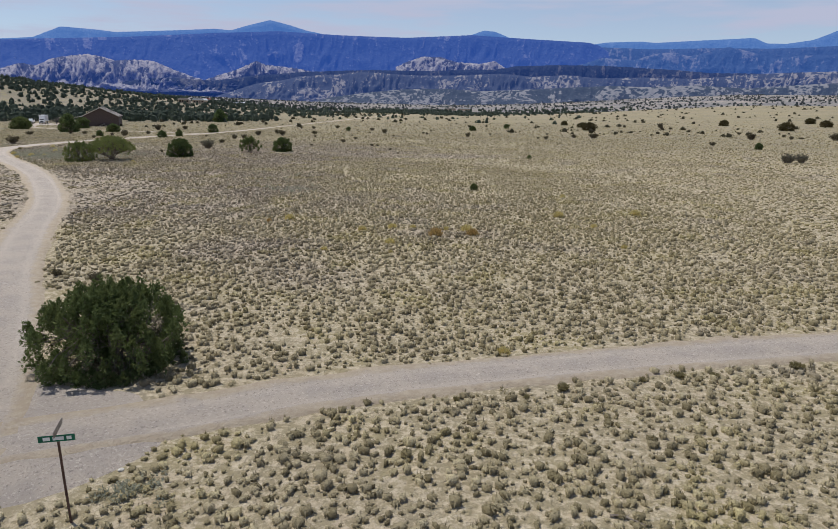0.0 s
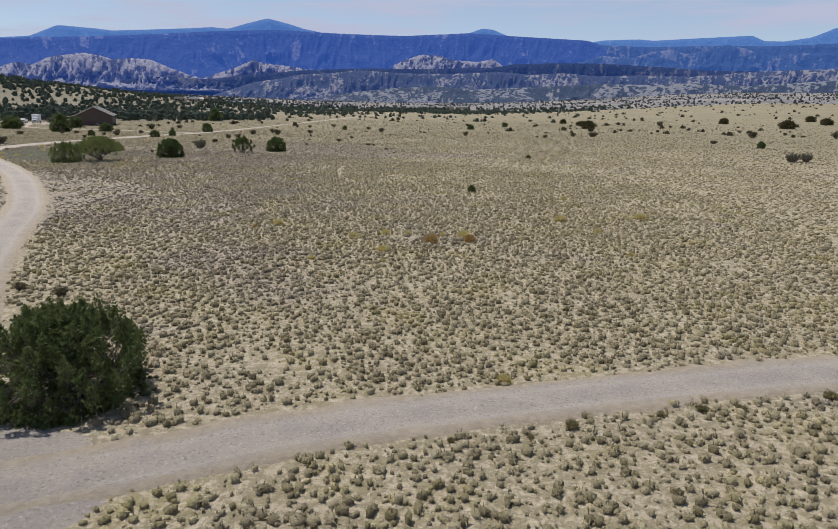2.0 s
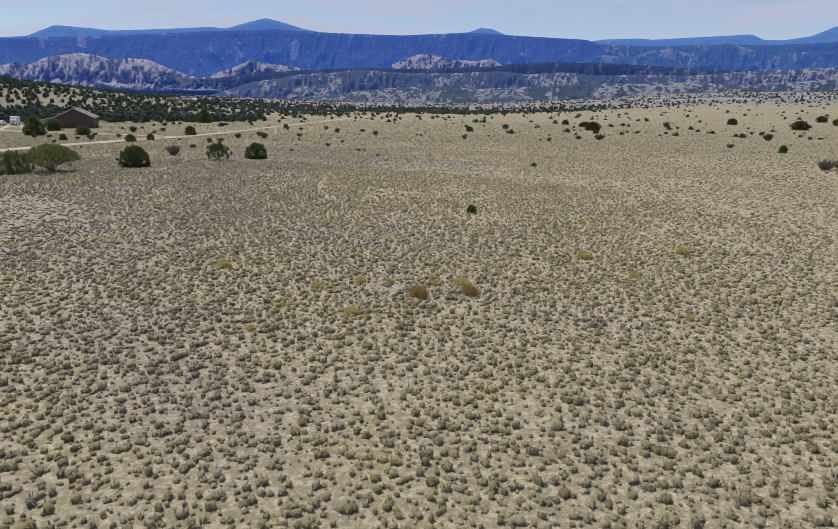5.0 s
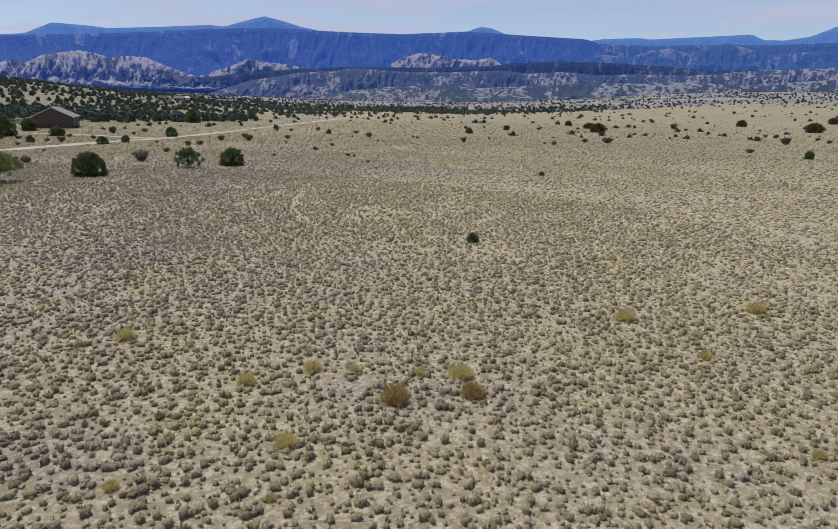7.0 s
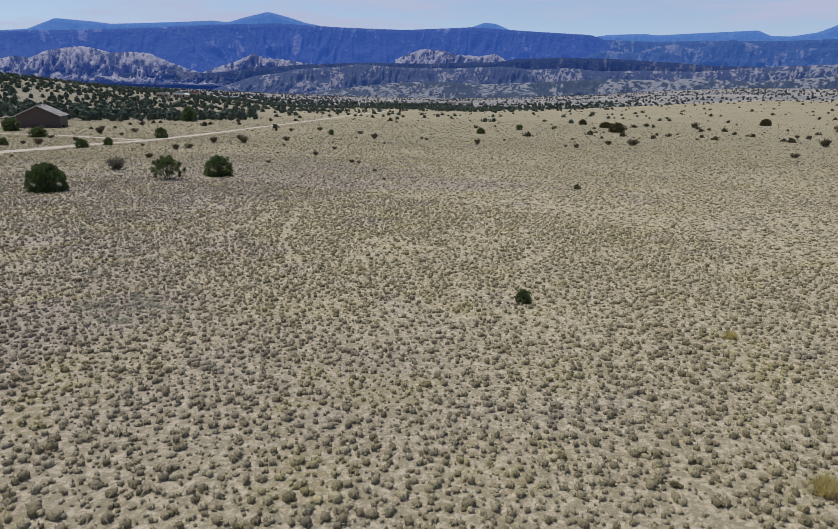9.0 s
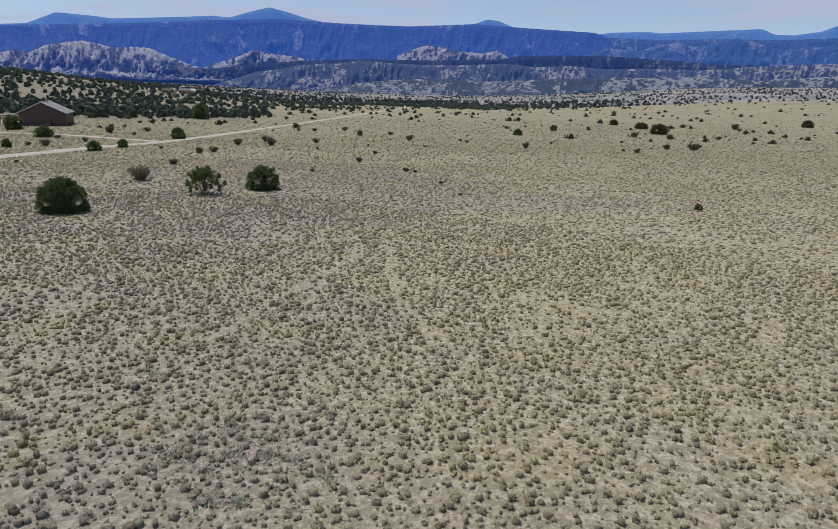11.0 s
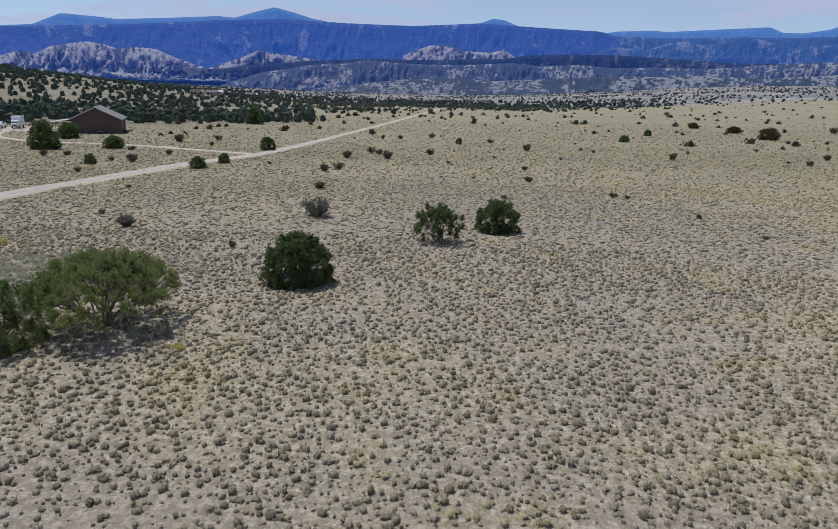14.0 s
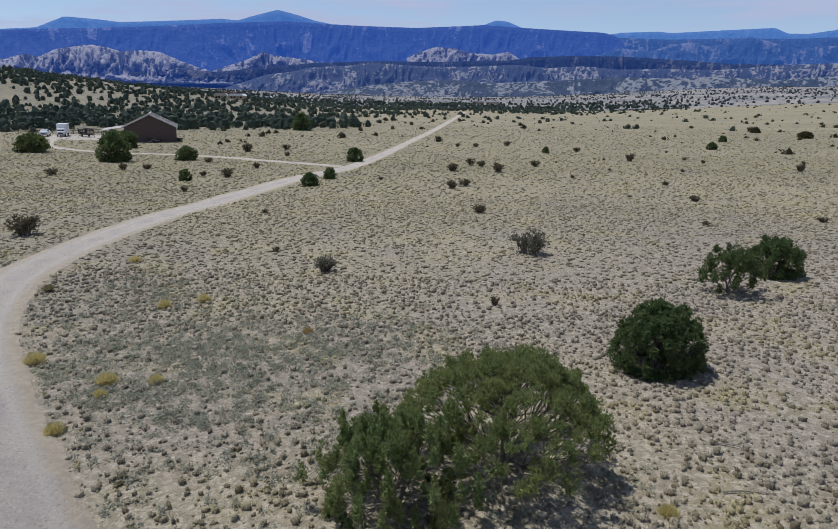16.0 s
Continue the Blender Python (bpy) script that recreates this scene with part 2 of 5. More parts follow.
# The last colour and strength of each set its imitated bluish haze.
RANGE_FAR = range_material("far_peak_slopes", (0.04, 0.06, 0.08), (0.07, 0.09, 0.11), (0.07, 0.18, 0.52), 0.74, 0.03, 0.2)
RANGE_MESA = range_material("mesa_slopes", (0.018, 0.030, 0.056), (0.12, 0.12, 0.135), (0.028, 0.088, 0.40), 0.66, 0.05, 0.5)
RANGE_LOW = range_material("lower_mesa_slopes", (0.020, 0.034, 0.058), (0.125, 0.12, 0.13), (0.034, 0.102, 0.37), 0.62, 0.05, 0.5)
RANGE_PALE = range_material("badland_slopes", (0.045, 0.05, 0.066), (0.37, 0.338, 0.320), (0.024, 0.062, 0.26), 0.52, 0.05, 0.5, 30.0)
# Cloud shadow over these hills is painted in as a darker base colour.
RANGE_DARK = range_material("painted_shade_foothills", (0.013, 0.020, 0.034), (0.10, 0.094, 0.095), (0.018, 0.058, 0.25), 0.42, 0.05, 0.5)
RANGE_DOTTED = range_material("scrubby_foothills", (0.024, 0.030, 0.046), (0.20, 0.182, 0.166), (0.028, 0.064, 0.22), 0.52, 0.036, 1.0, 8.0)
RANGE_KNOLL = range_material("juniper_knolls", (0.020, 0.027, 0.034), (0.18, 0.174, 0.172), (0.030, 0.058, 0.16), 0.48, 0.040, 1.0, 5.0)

# ---- mesh helpers ----


def mesh_from(name, verts, faces, tint=None, smooth=False, zone=None):
    """A mesh from arrays: verts n x 3, faces m x 3 or m x 4."""
    verts, faces = np.asarray(verts, np.float32), np.asarray(faces, np.int32)
    me = bpy.data.meshes.new(name)
    me.vertices.add(len(verts))
    me.vertices.foreach_set("co", verts.ravel())
    k = faces.shape[1]
    me.loops.add(faces.size)
    me.loops.foreach_set("vertex_index", faces.ravel())
    me.polygons.add(len(faces))
    me.polygons.foreach_set("loop_start", np.arange(0, faces.size, k, dtype=np.int32))
    me.polygons.foreach_set("loop_total", np.full(len(faces), k, np.int32))
    me.polygons.foreach_set("use_smooth", np.full(len(faces), smooth))
    if tint is not None:
        me.attributes.new("tint", "FLOAT", "POINT").data.foreach_set("value", np.asarray(tint, np.float32))
    if zone is not None:
        me.attributes.new("zone", "FLOAT", "POINT").data.foreach_set("value", np.asarray(zone, np.float32))
    me.update(calc_edges=True)
    me.validate()
    return me


def put_mesh(name, me, material, parent=None, label=""):
    if not me.materials:
        me.materials.append(material)
    ob = new(name, me)
    ob.parent = parent
    return tagged(ob, label)


def part(name, bm, material, parent, label=""):
    """One bmesh as one mesh object under a thing or a part."""
    me = bpy.data.meshes.new(name)
    bm.to_mesh(me)
    bm.free()
    return put_mesh(name, me, material, parent, label)


def box(bm, sx, sy, sz, m=Matrix(), bevel=0.0):
    """A box of that size, standing on z = 0 of m."""
    made = bmesh.ops.create_cube(bm, size=1.0)["verts"]
    bmesh.ops.transform(bm, verts=made, matrix=m @ Matrix.Translation((0, 0, sz / 2)) @ Matrix.Diagonal((sx, sy, sz, 1)))
    if bevel:
        edges = list({e for v in made for e in v.link_edges})
        bmesh.ops.bevel(bm, geom=edges, offset=bevel, segments=1, affect="EDGES")
    return bm


def tube(points, radii, sides=6):
    """Arrays of a tapered tube along points."""
    verts, faces = [], []
    for i, (p, r) in enumerate(zip(points, radii)):
        p = np.asarray(p, float)
        a = np.asarray(points[min(i + 1, len(points) - 1)], float) - np.asarray(points[max(i - 1, 0)], float)
        a /= np.linalg.norm(a) + 1e-9
        u = np.cross(a, (0.31, 0.9, 0.2))
        u /= np.linalg.norm(u)
        v = np.cross(a, u)
        for s in range(sides):
            t = 2 * math.pi * s / sides
            verts.append(p + r * (math.cos(t) * u + math.sin(t) * v))
    for i in range(len(points) - 1):
        for s in range(sides):
            q = (s + 1) % sides
            faces.append((i * sides + s, i * sides + q, (i + 1) * sides + q, (i + 1) * sides + s))
    return np.array(verts), np.array(faces)


def joined(pieces):
    verts, faces, n = [], [], 0
    for v, f in pieces:
        verts.append(v), faces.append(f + n)
        n += len(v)
    return np.concatenate(verts), np.concatenate(faces)


def smooth_line(points, step):
    """Points along a Catmull-Rom curve, about step apart."""
    p = [np.array(q, float) for q in points]
    p = [2 * p[0] - p[1], *p, 2 * p[-1] - p[-2]]
    out = []
    for a, b, c, d in zip(p, p[1:], p[2:], p[3:]):
        n = max(2, int(np.linalg.norm(c - b) / step))
        for i in range(n):
            t = i / n
            out.append(0.5 * (2 * b + (c - a) * t + (2 * a - 5 * b + 4 * c - d) * t * t + (3 * b - a - 3 * c + d) * t**3))
    return np.array(out + [p[-2]])


LATTICE = np.random.RandomState(5).rand(64, 64)


def value_noise(x, y, size):
    """Smooth noise from 0 to 1 over arrays of places."""
    u, v = np.asarray(x) / size + 200.0, np.asarray(y) / size + 200.0
    i, j = np.floor(u).astype(int), np.floor(v).astype(int)
    a, b = u - i, v - j
    a, b = a * a * (3 - 2 * a), b * b * (3 - 2 * b)
    g = lambda p, q: LATTICE[p % 64, q % 64]
    return (g(i, j) * (1 - a) + g(i + 1, j) * a) * (1 - b) + (g(i, j + 1) * (1 - a) + g(i + 1, j + 1) * a) * b


def sstep(a, b, v):
    t = np.clip((np.asarray(v, float) - a) / (b - a), 0, 1)
    return t * t * (3 - 2 * t)


def height(x, y):
    """Height of the lie of the land."""
    r = np.hypot(x + 20, y - 30)
    b = (x + 10) / np.maximum(y + 20, 40.0)
    right = 14.0 * sstep(0.05, 0.5, b) * sstep(210, 720, r)
    left = 24.5 * np.clip((-b - 0.22) / 0.46, 0, 1.6) * sstep(285, 600, r)
    swale = -0.8 * sstep(120, 200, r) * sstep(0.1, 0.5, -b) * (1 - sstep(250, 330, r))
    dip = -9.0 * sstep(640, 800, r) * (1 - sstep(0.1, 0.5, -b))
    rise = (0.008 + 0.024 * sstep(-0.05, 0.45, b)) * np.maximum(0.0, r - 1050)
    return right + left + swale + dip + rise


# Patches of mauve-grey (0) or straw-coloured (1) growth: middle, half axes, turn and kind.
PATCHES = [(-12, 119, 24, 7, 4, 0.05), (-30, 104, 16, 7, 10, 0.1), (-24, 80, 11, 6, 0, 0.15), (-19, 69.5, 5, 4, 0, 0.0), (-14, 40, 7, 4.5, 10, 0.08), (-9, 35, 6, 4, -10, 0.2),
           (-62, 103, 13, 9, 20, 0.0), (-25, 66, 7, 4, 20, 0.1), (-1, 47, 5, 2.2, 0, 0.25), (-22, 90, 9, 3, 15, 0.8), (-8, 76, 9, 7, 0, 0.95), (-5, 89, 11, 6, 0, 0.9), (-45, 92, 9, 6, 0, 0.6), (4, 150, 30, 9, 0, 0.9)]


def zone(x, y):
    """How mauve-grey (0) or straw-coloured (1) the growth is at a place."""
    x, y = np.asarray(x, float), np.asarray(y, float)
    drift = value_noise(x, y, 31.0) + 0.6 * value_noise(x + 40, y, 13.0) + 0.4 * value_noise(x, y + 70, 5.0) - 1.0
    east, far = sstep(-54, -4, x + 45 * drift), sstep(108, 165, y + 35 * drift)
    out = 0.12 + 0.73 * np.maximum(east, far)
    hill = sstep(0.20, 0.34, -(x + 10) / np.maximum(y + 20, 40)) * sstep(255, 300, np.hypot(x + 20, y - 30))
    out = out * (1 - 0.9 * hill)
    for cx, cy, rx, ry, turn, kind in PATCHES:
        c, s = math.cos(radians(turn)), math.sin(radians(turn))
        u, v = ((x - cx) * c + (y - cy) * s) / rx, ((y - cy) * c - (x - cx) * s) / ry
        out += (kind - out) * 0.85 * (1 - sstep(0.45, 1.25, np.hypot(u, v) + 0.5 * drift))
    return np.clip(out + 0.22 * (value_noise(x + 11, y, 2.3) - 0.5), 0, 1)


# ---- roads in plan ----
CROSS_ROAD = [(-15.5, 13.6), (-12.6, 16.0), (-7.6, 18.5), (-4.9, 20.1), (0.95, 22.3), (7.1, 24.25), (15.8, 26.65), (40, 33.2), (90, 46), (200, 72)]
BEND_ROAD = [(-9, -12), (-10.6, 2), (-12, 10), (-13.6, 15.8), (-16.6, 21.3), (-20.5, 27.5), (-24.5, 33.5), (-31, 45), (-37.5, 57), (-49, 73.2), (-58.4, 84.2), (-66.3, 92.4), (-73.8, 100.5), (-77.2, 104.6), (-80.6, 110), (-83, 116),
             (-84, 124.3), (-83.6, 136), (-81.2, 148.7), (-78.6, 166), (-73, 188), (-69.3, 232), (-63, 330), (-52, 570)]
DRIVEWAY = [(-74.5, 184.5), (-90.5, 193.6), (-103, 200.5), (-116, 204), (-130, 206), (-146, 216), (-158, 236)]
ROADS = [("road_cross", CROSS_ROAD, 1.3, "pale pinkish graded gravel road with wheel ruts"),
         ("road_bend", BEND_ROAD, 1.7, "winding graded gravel road across the dry prairie"),
         ("road_driveway", DRIVEWAY, 1.15, "narrow dirt driveway towards the brown barn")]


def road_half(half, y):
    """Half a road's width: the wide bend is graded broader than the rest."""
    return half * (1 + 0.10 * sstep(92, 112, y) * (1 - sstep(150, 185, y)) - 0.3 * sstep(170, 230, y))


def road_distance(x, y):
    """Distance from the edge of the nearest road, below zero on it."""
    best = np.full(np.shape(x), 1e9)
    for _, line, half, _ in ROADS:
        pts = smooth_line(line, 3.0)
        for a, b in zip(pts, pts[1:]):
            d = b - a
            t = np.clip(((x - a[0]) * d[0] + (y - a[1]) * d[1]) / (d @ d), 0, 1)
            best = np.minimum(best, np.hypot(x - a[0] - t * d[0], y - a[1] - t * d[1]) - road_half(half, a[1]))
    # The open fork where the two roads meet.
    best = np.minimum(best, np.hypot((x + 12.7) / 4.4, (y - 16.6) / 3.6) * 4.0 - 4.0)
    return best


def lay(x, y):
    """Height of the ground's own surface, with its small unevenness."""
    x, y = np.asarray(x, float), np.asarray(y, float)
    near = 1 - sstep(150, 320, np.hypot(x + 20, y - 60))
    return height(x, y) + near * (0.10 * (value_noise(x, y, 6.0) - 0.5) + 0.05 * (value_noise(x + 31, y, 2.1) - 0.5))


def steps(stops):
    """Coordinates from stop to stop: (end, spacing) rows after the first value."""
    out = [stops[0]]
    for end, gap in stops[1:]:
        n = max(1, round((end - out[-1]) / gap))
        out += list(np.linspace(out[-1], end, n + 1)[1:])
    return np.array(out)


def grid_mesh(name, xs, ys, f):
    gx, gy = np.meshgrid(xs, ys)
    verts = np.stack([gx, gy, f(gx, gy)], -1).reshape(-1, 3)
    n, m = len(xs), len(ys)
    i = (np.arange(m - 1)[:, None] * n + np.arange(n - 1)).ravel()
    return mesh_from(name, verts, np.stack([i, i + 1, i + n + 1, i + n], -1), smooth=True, zone=zone(gx, gy).ravel())


def build_ground():
    xs = steps([-4990, (-1200, 190), (-400, 40), (-130, 9), (60, 1.0), (200, 7), (500, 25), (1200, 50), (4990, 190)])
    ys = steps([-1500, (-200, 130), (0, 20), (150, 1.0), (320, 6), (900, 20), (1600, 45), (4990, 170)])
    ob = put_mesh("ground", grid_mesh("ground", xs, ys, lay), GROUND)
    tagged(ob, "dry tan prairie soil with sparse bunch grass", "ground", kind="structure")


build_ground()


def build_road(name, line, half, label):
    mid = smooth_line(line, 0.8)
    along = np.gradient(mid, axis=0)
    side = np.stack([along[:, 1], -along[:, 0]], -1) / (np.linalg.norm(along, axis=1)[:, None] + 1e-9)
    across = np.array([-1.0, -0.86, -0.66, -0.5, -0.34, -0.12, 0.12, 0.34, 0.5, 0.66, 0.86, 1.0])
    lift = np.array([-0.05, 0.05, 0.055, 0.01, 0.045, 0.075, 0.075, 0.045, 0.01, 0.055, 0.05, -0.05])
    rut = np.array([0, 0, 0.3, 1, 0.3, 0, 0, 0.3, 1, 0.3, 0, 0])
    verge = np.array([1.0, 0.75, 0.4, 0.0, 0.0, 0.15, 0.15, 0.0, 0.0, 0.4, 0.75, 1.0])
    verts, ruts = [], []
    for i, (c, s) in enumerate(zip(mid, side)):
        for k, a in enumerate(across):
            ragged = 0.0 if 2 <= k <= 9 else 0.55 * (value_noise(c[0] + 50 * (a > 0), c[1], 1.3) - 0.5) + 0.5 * (value_noise(c[0] - 70 * (a > 0), c[1], 5.0) - 0.4)
            p = c + s * (a * road_half(half, c[1]) + math.copysign(ragged, a))
            verts.append((p[0], p[1], float(lay(*p)) + lift[k] + 0.015))
            ruts.append(rut[k] * (0.5 + 0.5 * value_noise(c[0], c[1], 4.0)))
    n, m = len(across), len(mid)
    i = (np.arange(m - 1)[:, None] * n + np.arange(n - 1)).ravel()
    me = mesh_from(name, verts, np.stack([i, i + n, i + n + 1, i + 1], -1), smooth=True)
    me.attributes.new("rut", "FLOAT", "POINT").data.foreach_set("value", np.array(ruts, np.float32))
    me.attributes.new("verge", "FLOAT", "POINT").data.foreach_set("value", np.tile(verge, m).astype(np.float32))
    tagged(put_mesh(name, me, GRAVEL), label, "road", kind="structure")


for row in ROADS:
    build_road(*row)


def build_apron(name, cx, cy, rx, ry, label):
    """A bare gravel patch with an uneven rim."""
    verts, faces = [(cx, cy, float(lay(cx, cy)) + 0.06)], []
    rings, n = 6, 48
    for k in range(1, rings + 1):
        for s in range(n):
            t = 2 * math.pi * s / n
            f = k / rings * (1 + 0.16 * (value_noise(30 + 3 * math.cos(t), 30 + 3 * math.sin(t), 1.0) - 0.5))
            x, y = cx + rx * f * math.cos(t), cy + ry * f * math.sin(t)
            verts.append((x, y, float(lay(x, y)) + (0.055 if k < rings else -0.03)))
    for s in range(n):
        q = (s + 1) % n
        faces.append((0, 1 + s, 1 + q, 1 + q))
        for k in range(rings - 1):
            a, b = 1 + k * n, 1 + (k + 1) * n
            faces.append((a + s, b + s, b + q, a + q))
    bm = bmesh.new()
    vs = [bm.verts.new(v) for v in verts]
    for f in faces:
        bm.faces.new([vs[i] for i in dict.fromkeys(f)])
    ob = part(name, bm, GRAVEL, None)
    tagged(ob, label, "ground", kind="structure")


build_apron("pavement_fork", -12.7, 16.6, 4.6, 3.8, "open gravel fork where two dirt roads meet")
build_apron("pavement_yard", -156, 245, 17, 10, "bare pale gravel yard beside the barn")

# ---- far ranges ----


def build_range(name, crest, base, reach, front, bumps, material, label, share=0.3, grain=1.0):
    """A range of slopes: crest is rows of (bearing, elevation) in degrees as seen from the plain, base the elevation of its foot.
    bumps: how deep its gullies are; share: how much of it lies bare; grain: how closely the gullies follow one another."""
    rows_ = 20
    c = np.array(crest, float)
    cols = int((c[-1, 0] - c[0, 0]) / 0.075)
    a = np.linspace(c[0, 0], c[-1, 0], cols)
    top = np.interp(a, c[:, 0], c[:, 1])
    kernel = np.hanning(9) / np.hanning(9).sum()
    top = np.convolve(np.pad(top, 4, mode="edge"), kernel, mode="valid")
    jag = 0.05 * bumps * (value_noise(a * 6, a * 0, 1.0) + 0.6 * value_noise(a * 17, a * 0 + 9, 1.0) - 0.8)
    verts, bare = np.zeros((rows_ + 3, cols, 3)), np.zeros((rows_ + 3, cols))
    seed = sum(map(ord, name)) % 37
    for k in range(rows_ + 3):
        s = min(1.0, k / rows_)
        shape = s**1.15 if k <= rows_ else 1.0 - 0.35 * (k - rows_)
        # Spurs lean to one side or the other as they come down from the crest and fork on the way.
        v = a * 0 + seed + 2.4 * s
        lean = (1 - s) * 5.0 * (value_noise(a * 0.45, a * 0 + seed, 1.0) - 0.5) + 0.9 * value_noise(a * 0.9, v, 1.0)
        ridge = np.abs(2 * value_noise((a + lean) * 1.1 * grain, v * 1.0, 1.0) - 1)
        fine = np.abs(2 * value_noise((a + 0.8 * lean) * 3.1 * grain, v * 2.3 + 7, 1.0) - 1)
        rill = np.abs(2 * value_noise((a + 0.6 * lean) * 7.0 * grain, v * 4.5 + 3, 1.0) - 1)
        cut = math.sin(math.pi * min(1, s)) ** 0.7
        groove = 0.30 * ridge + 0.20 * fine + 0.10 * rill
        el = base + (top + jag - base) * np.clip(shape * (1 - bumps * cut * groove), -0.2, 1.0)
        r = reach - front * (1 - s) + front * 0.9 * cut * bumps * (groove - 0.3) + (60.0 * (k - rows_) if k > rows_ else 0)
        verts[k, :, 0] = r * np.sin(np.radians(a))
        verts[k, :, 1] = r * np.cos(np.radians(a))
        verts[k, :, 2] = 9.3 + r * np.tan(np.radians(el))
        patch = 0.6 * value_noise((a + 0.7 * lean) * 0.7, v * 1.1 + 5, 1.0) + 0.4 * value_noise((a + 0.7 * lean) * 2.4, v * 3.3 + 9, 1.0)
        bare[k] = sstep(1 - share - 0.12, 1 - share + 0.22, patch + 0.34 * (0.5 - fine) + 0.26 * (0.5 - rill)) * sstep(0.02, 0.2, s)
    i = (np.arange(rows_ + 2)[:, None] * cols + np.arange(cols - 1)).ravel()
    me = mesh_from(name, verts.reshape(-1, 3), np.stack([i, i + 1, i + cols + 1, i + cols], -1), bare.ravel(), True)
    tagged(put_mesh(name, me, material), label, "mountains", kind="structure")


FAR_CREST = [(-45, 3.6), (-36.2, 4.0), (-33.5, 4.3), (-31.6, 5.17), (-29.2, 5.1), (-27.9, 5.0), (-23.4, 5.37), (-20.5, 5.63), (-19.2, 5.57), (-17.5, 6.1), (-16, 6.5), (-14.5, 6.18),
             (-13, 5.77), (-10, 5.3), (0, 5.4), (2, 6.1), (2.9, 6.02), (4, 5.6), (6.3, 4.9), (10.7, 4.95), (12.2, 5.15), (14.9, 5.2), (15.9, 5.08), (19.3, 5.2), (23.1, 5.3), (24, 4.88),
             (25.3, 4.82), (27, 5.04), (27.8, 5.35), (28.5, 5.66), (30.2, 5.6), (34, 5.0), (42, 4.6)]
MESA_CREST = [(-45, 3.2), (-37.5, 3.82), (-33.5, 4.2), (-27.3, 4.68), (-20.5, 5.31), (-15.4, 5.66), (-10, 5.5), (-4.6, 5.44), (0.9, 5.73), (4, 5.55), (10.7, 5.15), (11.6, 4.9), (12.9, 4.1), (14.5, 3.1), (17, 2.2), (19, 1.5)]
LOW_CREST = [(7, 2.5), (9, 3.8), (11.6, 4.78), (15.8, 4.6), (20.2, 4.62), (24.6, 4.5), (28.7, 4.58), (34, 4.3), (42, 4.0)]
STEP_CREST = [(9.9, 3.28), (12, 3.97), (14.2, 3.71), (16.2, 4.28), (17.5, 4.35), (18.6, 4.01), (20.2, 4.35), (21.3, 4.69), (22.8, 4.35), (24.7, 3.77), (26.4, 3.97), (28.7, 3.96), (36, 4.3), (42, 4)]
PALE_CREST = [(-45, 2.4), (-38, 2.6), (-35.8, 1.99), (-34.4, 2.46), (-33.6, 2.27), (-32.3, 2.9), (-31, 3.12), (-30.1, 3.28), (-29.3, 3.2), (-28.1, 2.89), (-26.7, 3.03), (-25.3, 2.97), (-24, 2.4), (-22.4, 1.86), (-21.4, 1.55), (-19.5, 1.22)]
PALE_RIDGE = [(-22.9, 1.13), (-21, 1.78), (-19, 2.47), (-17.8, 2.98), (-17.3, 3.29), (-16.6, 2.97), (-14.6, 2.81), (-13.1, 2.59), (-11, 2.29)]
PALE_CLIFF = [(-5.5, 3.02), (-4.7, 3.43), (-3.2, 3.94), (-1.4, 3.88), (-0.4, 3.54), (1.8, 3.4), (3, 3.67), (3.9, 3.11), (5.3, 2.82)]
DARK_CREST = [(-40, 0.2), (-33, 0.9), (-30, 0.63), (-28.6, 1.11), (-26.1, 1.59), (-23.7, 1.7), (-20.8, 1.57), (-17.3, 2.09), (-13.7, 2.44), (-11, 2.6), (-7.4, 2.76), (-2.7, 2.76), (0.5, 2.9), (3.2, 2.97), (4.8, 3.25), (8.2, 3.36), (11.7, 3.33), (14.2, 3.21), (17.6, 2.99), (20.4, 2.74), (30, 2.6), (42, 2.4)]
DOTTED_CREST = [(-21.7, -0.03), (-19.5, 0.7), (-17.3, 1.44), (-15.1, 1.76), (-13.8, 2.09), (-11, 2.29), (-8.3, 2.57), (-5.5, 2.44), (-2.7, 2.36), (0.5, 2.45), (3.7, 2.63), (6.4, 2.39), (9.1, 2.55), (11.8, 2.31), (15.2, 2.41), (19.2, 2.29), (23, 2.61), (25.9, 2.75), (28.9, 2.8), (38, 3), (42, 2.9)]
KNOLL_CREST = [(-13.8, -0.25), (-11.1, 0.42), (-7.4, 0.94), (-4.6, 1.21), (-1.3, 1.31), (1.9, 1.14), (5.6, 1.32), (9.2, 1.54), (12.7, 1.71), (16.1, 1.65), (19.3, 1.8), (23.2, 1.58), (26, 1.82), (29, 1.98), (38, 2.2), (42, 2)]
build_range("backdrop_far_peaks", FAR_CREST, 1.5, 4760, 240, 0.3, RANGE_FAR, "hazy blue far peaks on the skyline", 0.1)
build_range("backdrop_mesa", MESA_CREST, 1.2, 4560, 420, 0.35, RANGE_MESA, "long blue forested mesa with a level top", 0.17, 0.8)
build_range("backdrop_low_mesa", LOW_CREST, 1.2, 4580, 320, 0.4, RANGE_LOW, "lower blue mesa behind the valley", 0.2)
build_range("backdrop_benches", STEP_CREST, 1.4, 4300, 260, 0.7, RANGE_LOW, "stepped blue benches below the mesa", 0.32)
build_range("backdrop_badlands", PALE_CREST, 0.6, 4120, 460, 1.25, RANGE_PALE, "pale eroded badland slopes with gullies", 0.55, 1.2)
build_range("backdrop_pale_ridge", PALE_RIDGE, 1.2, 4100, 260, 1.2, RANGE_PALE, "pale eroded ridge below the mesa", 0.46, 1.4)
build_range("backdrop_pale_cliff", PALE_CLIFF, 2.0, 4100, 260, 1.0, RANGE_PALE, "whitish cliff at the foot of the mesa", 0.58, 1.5)
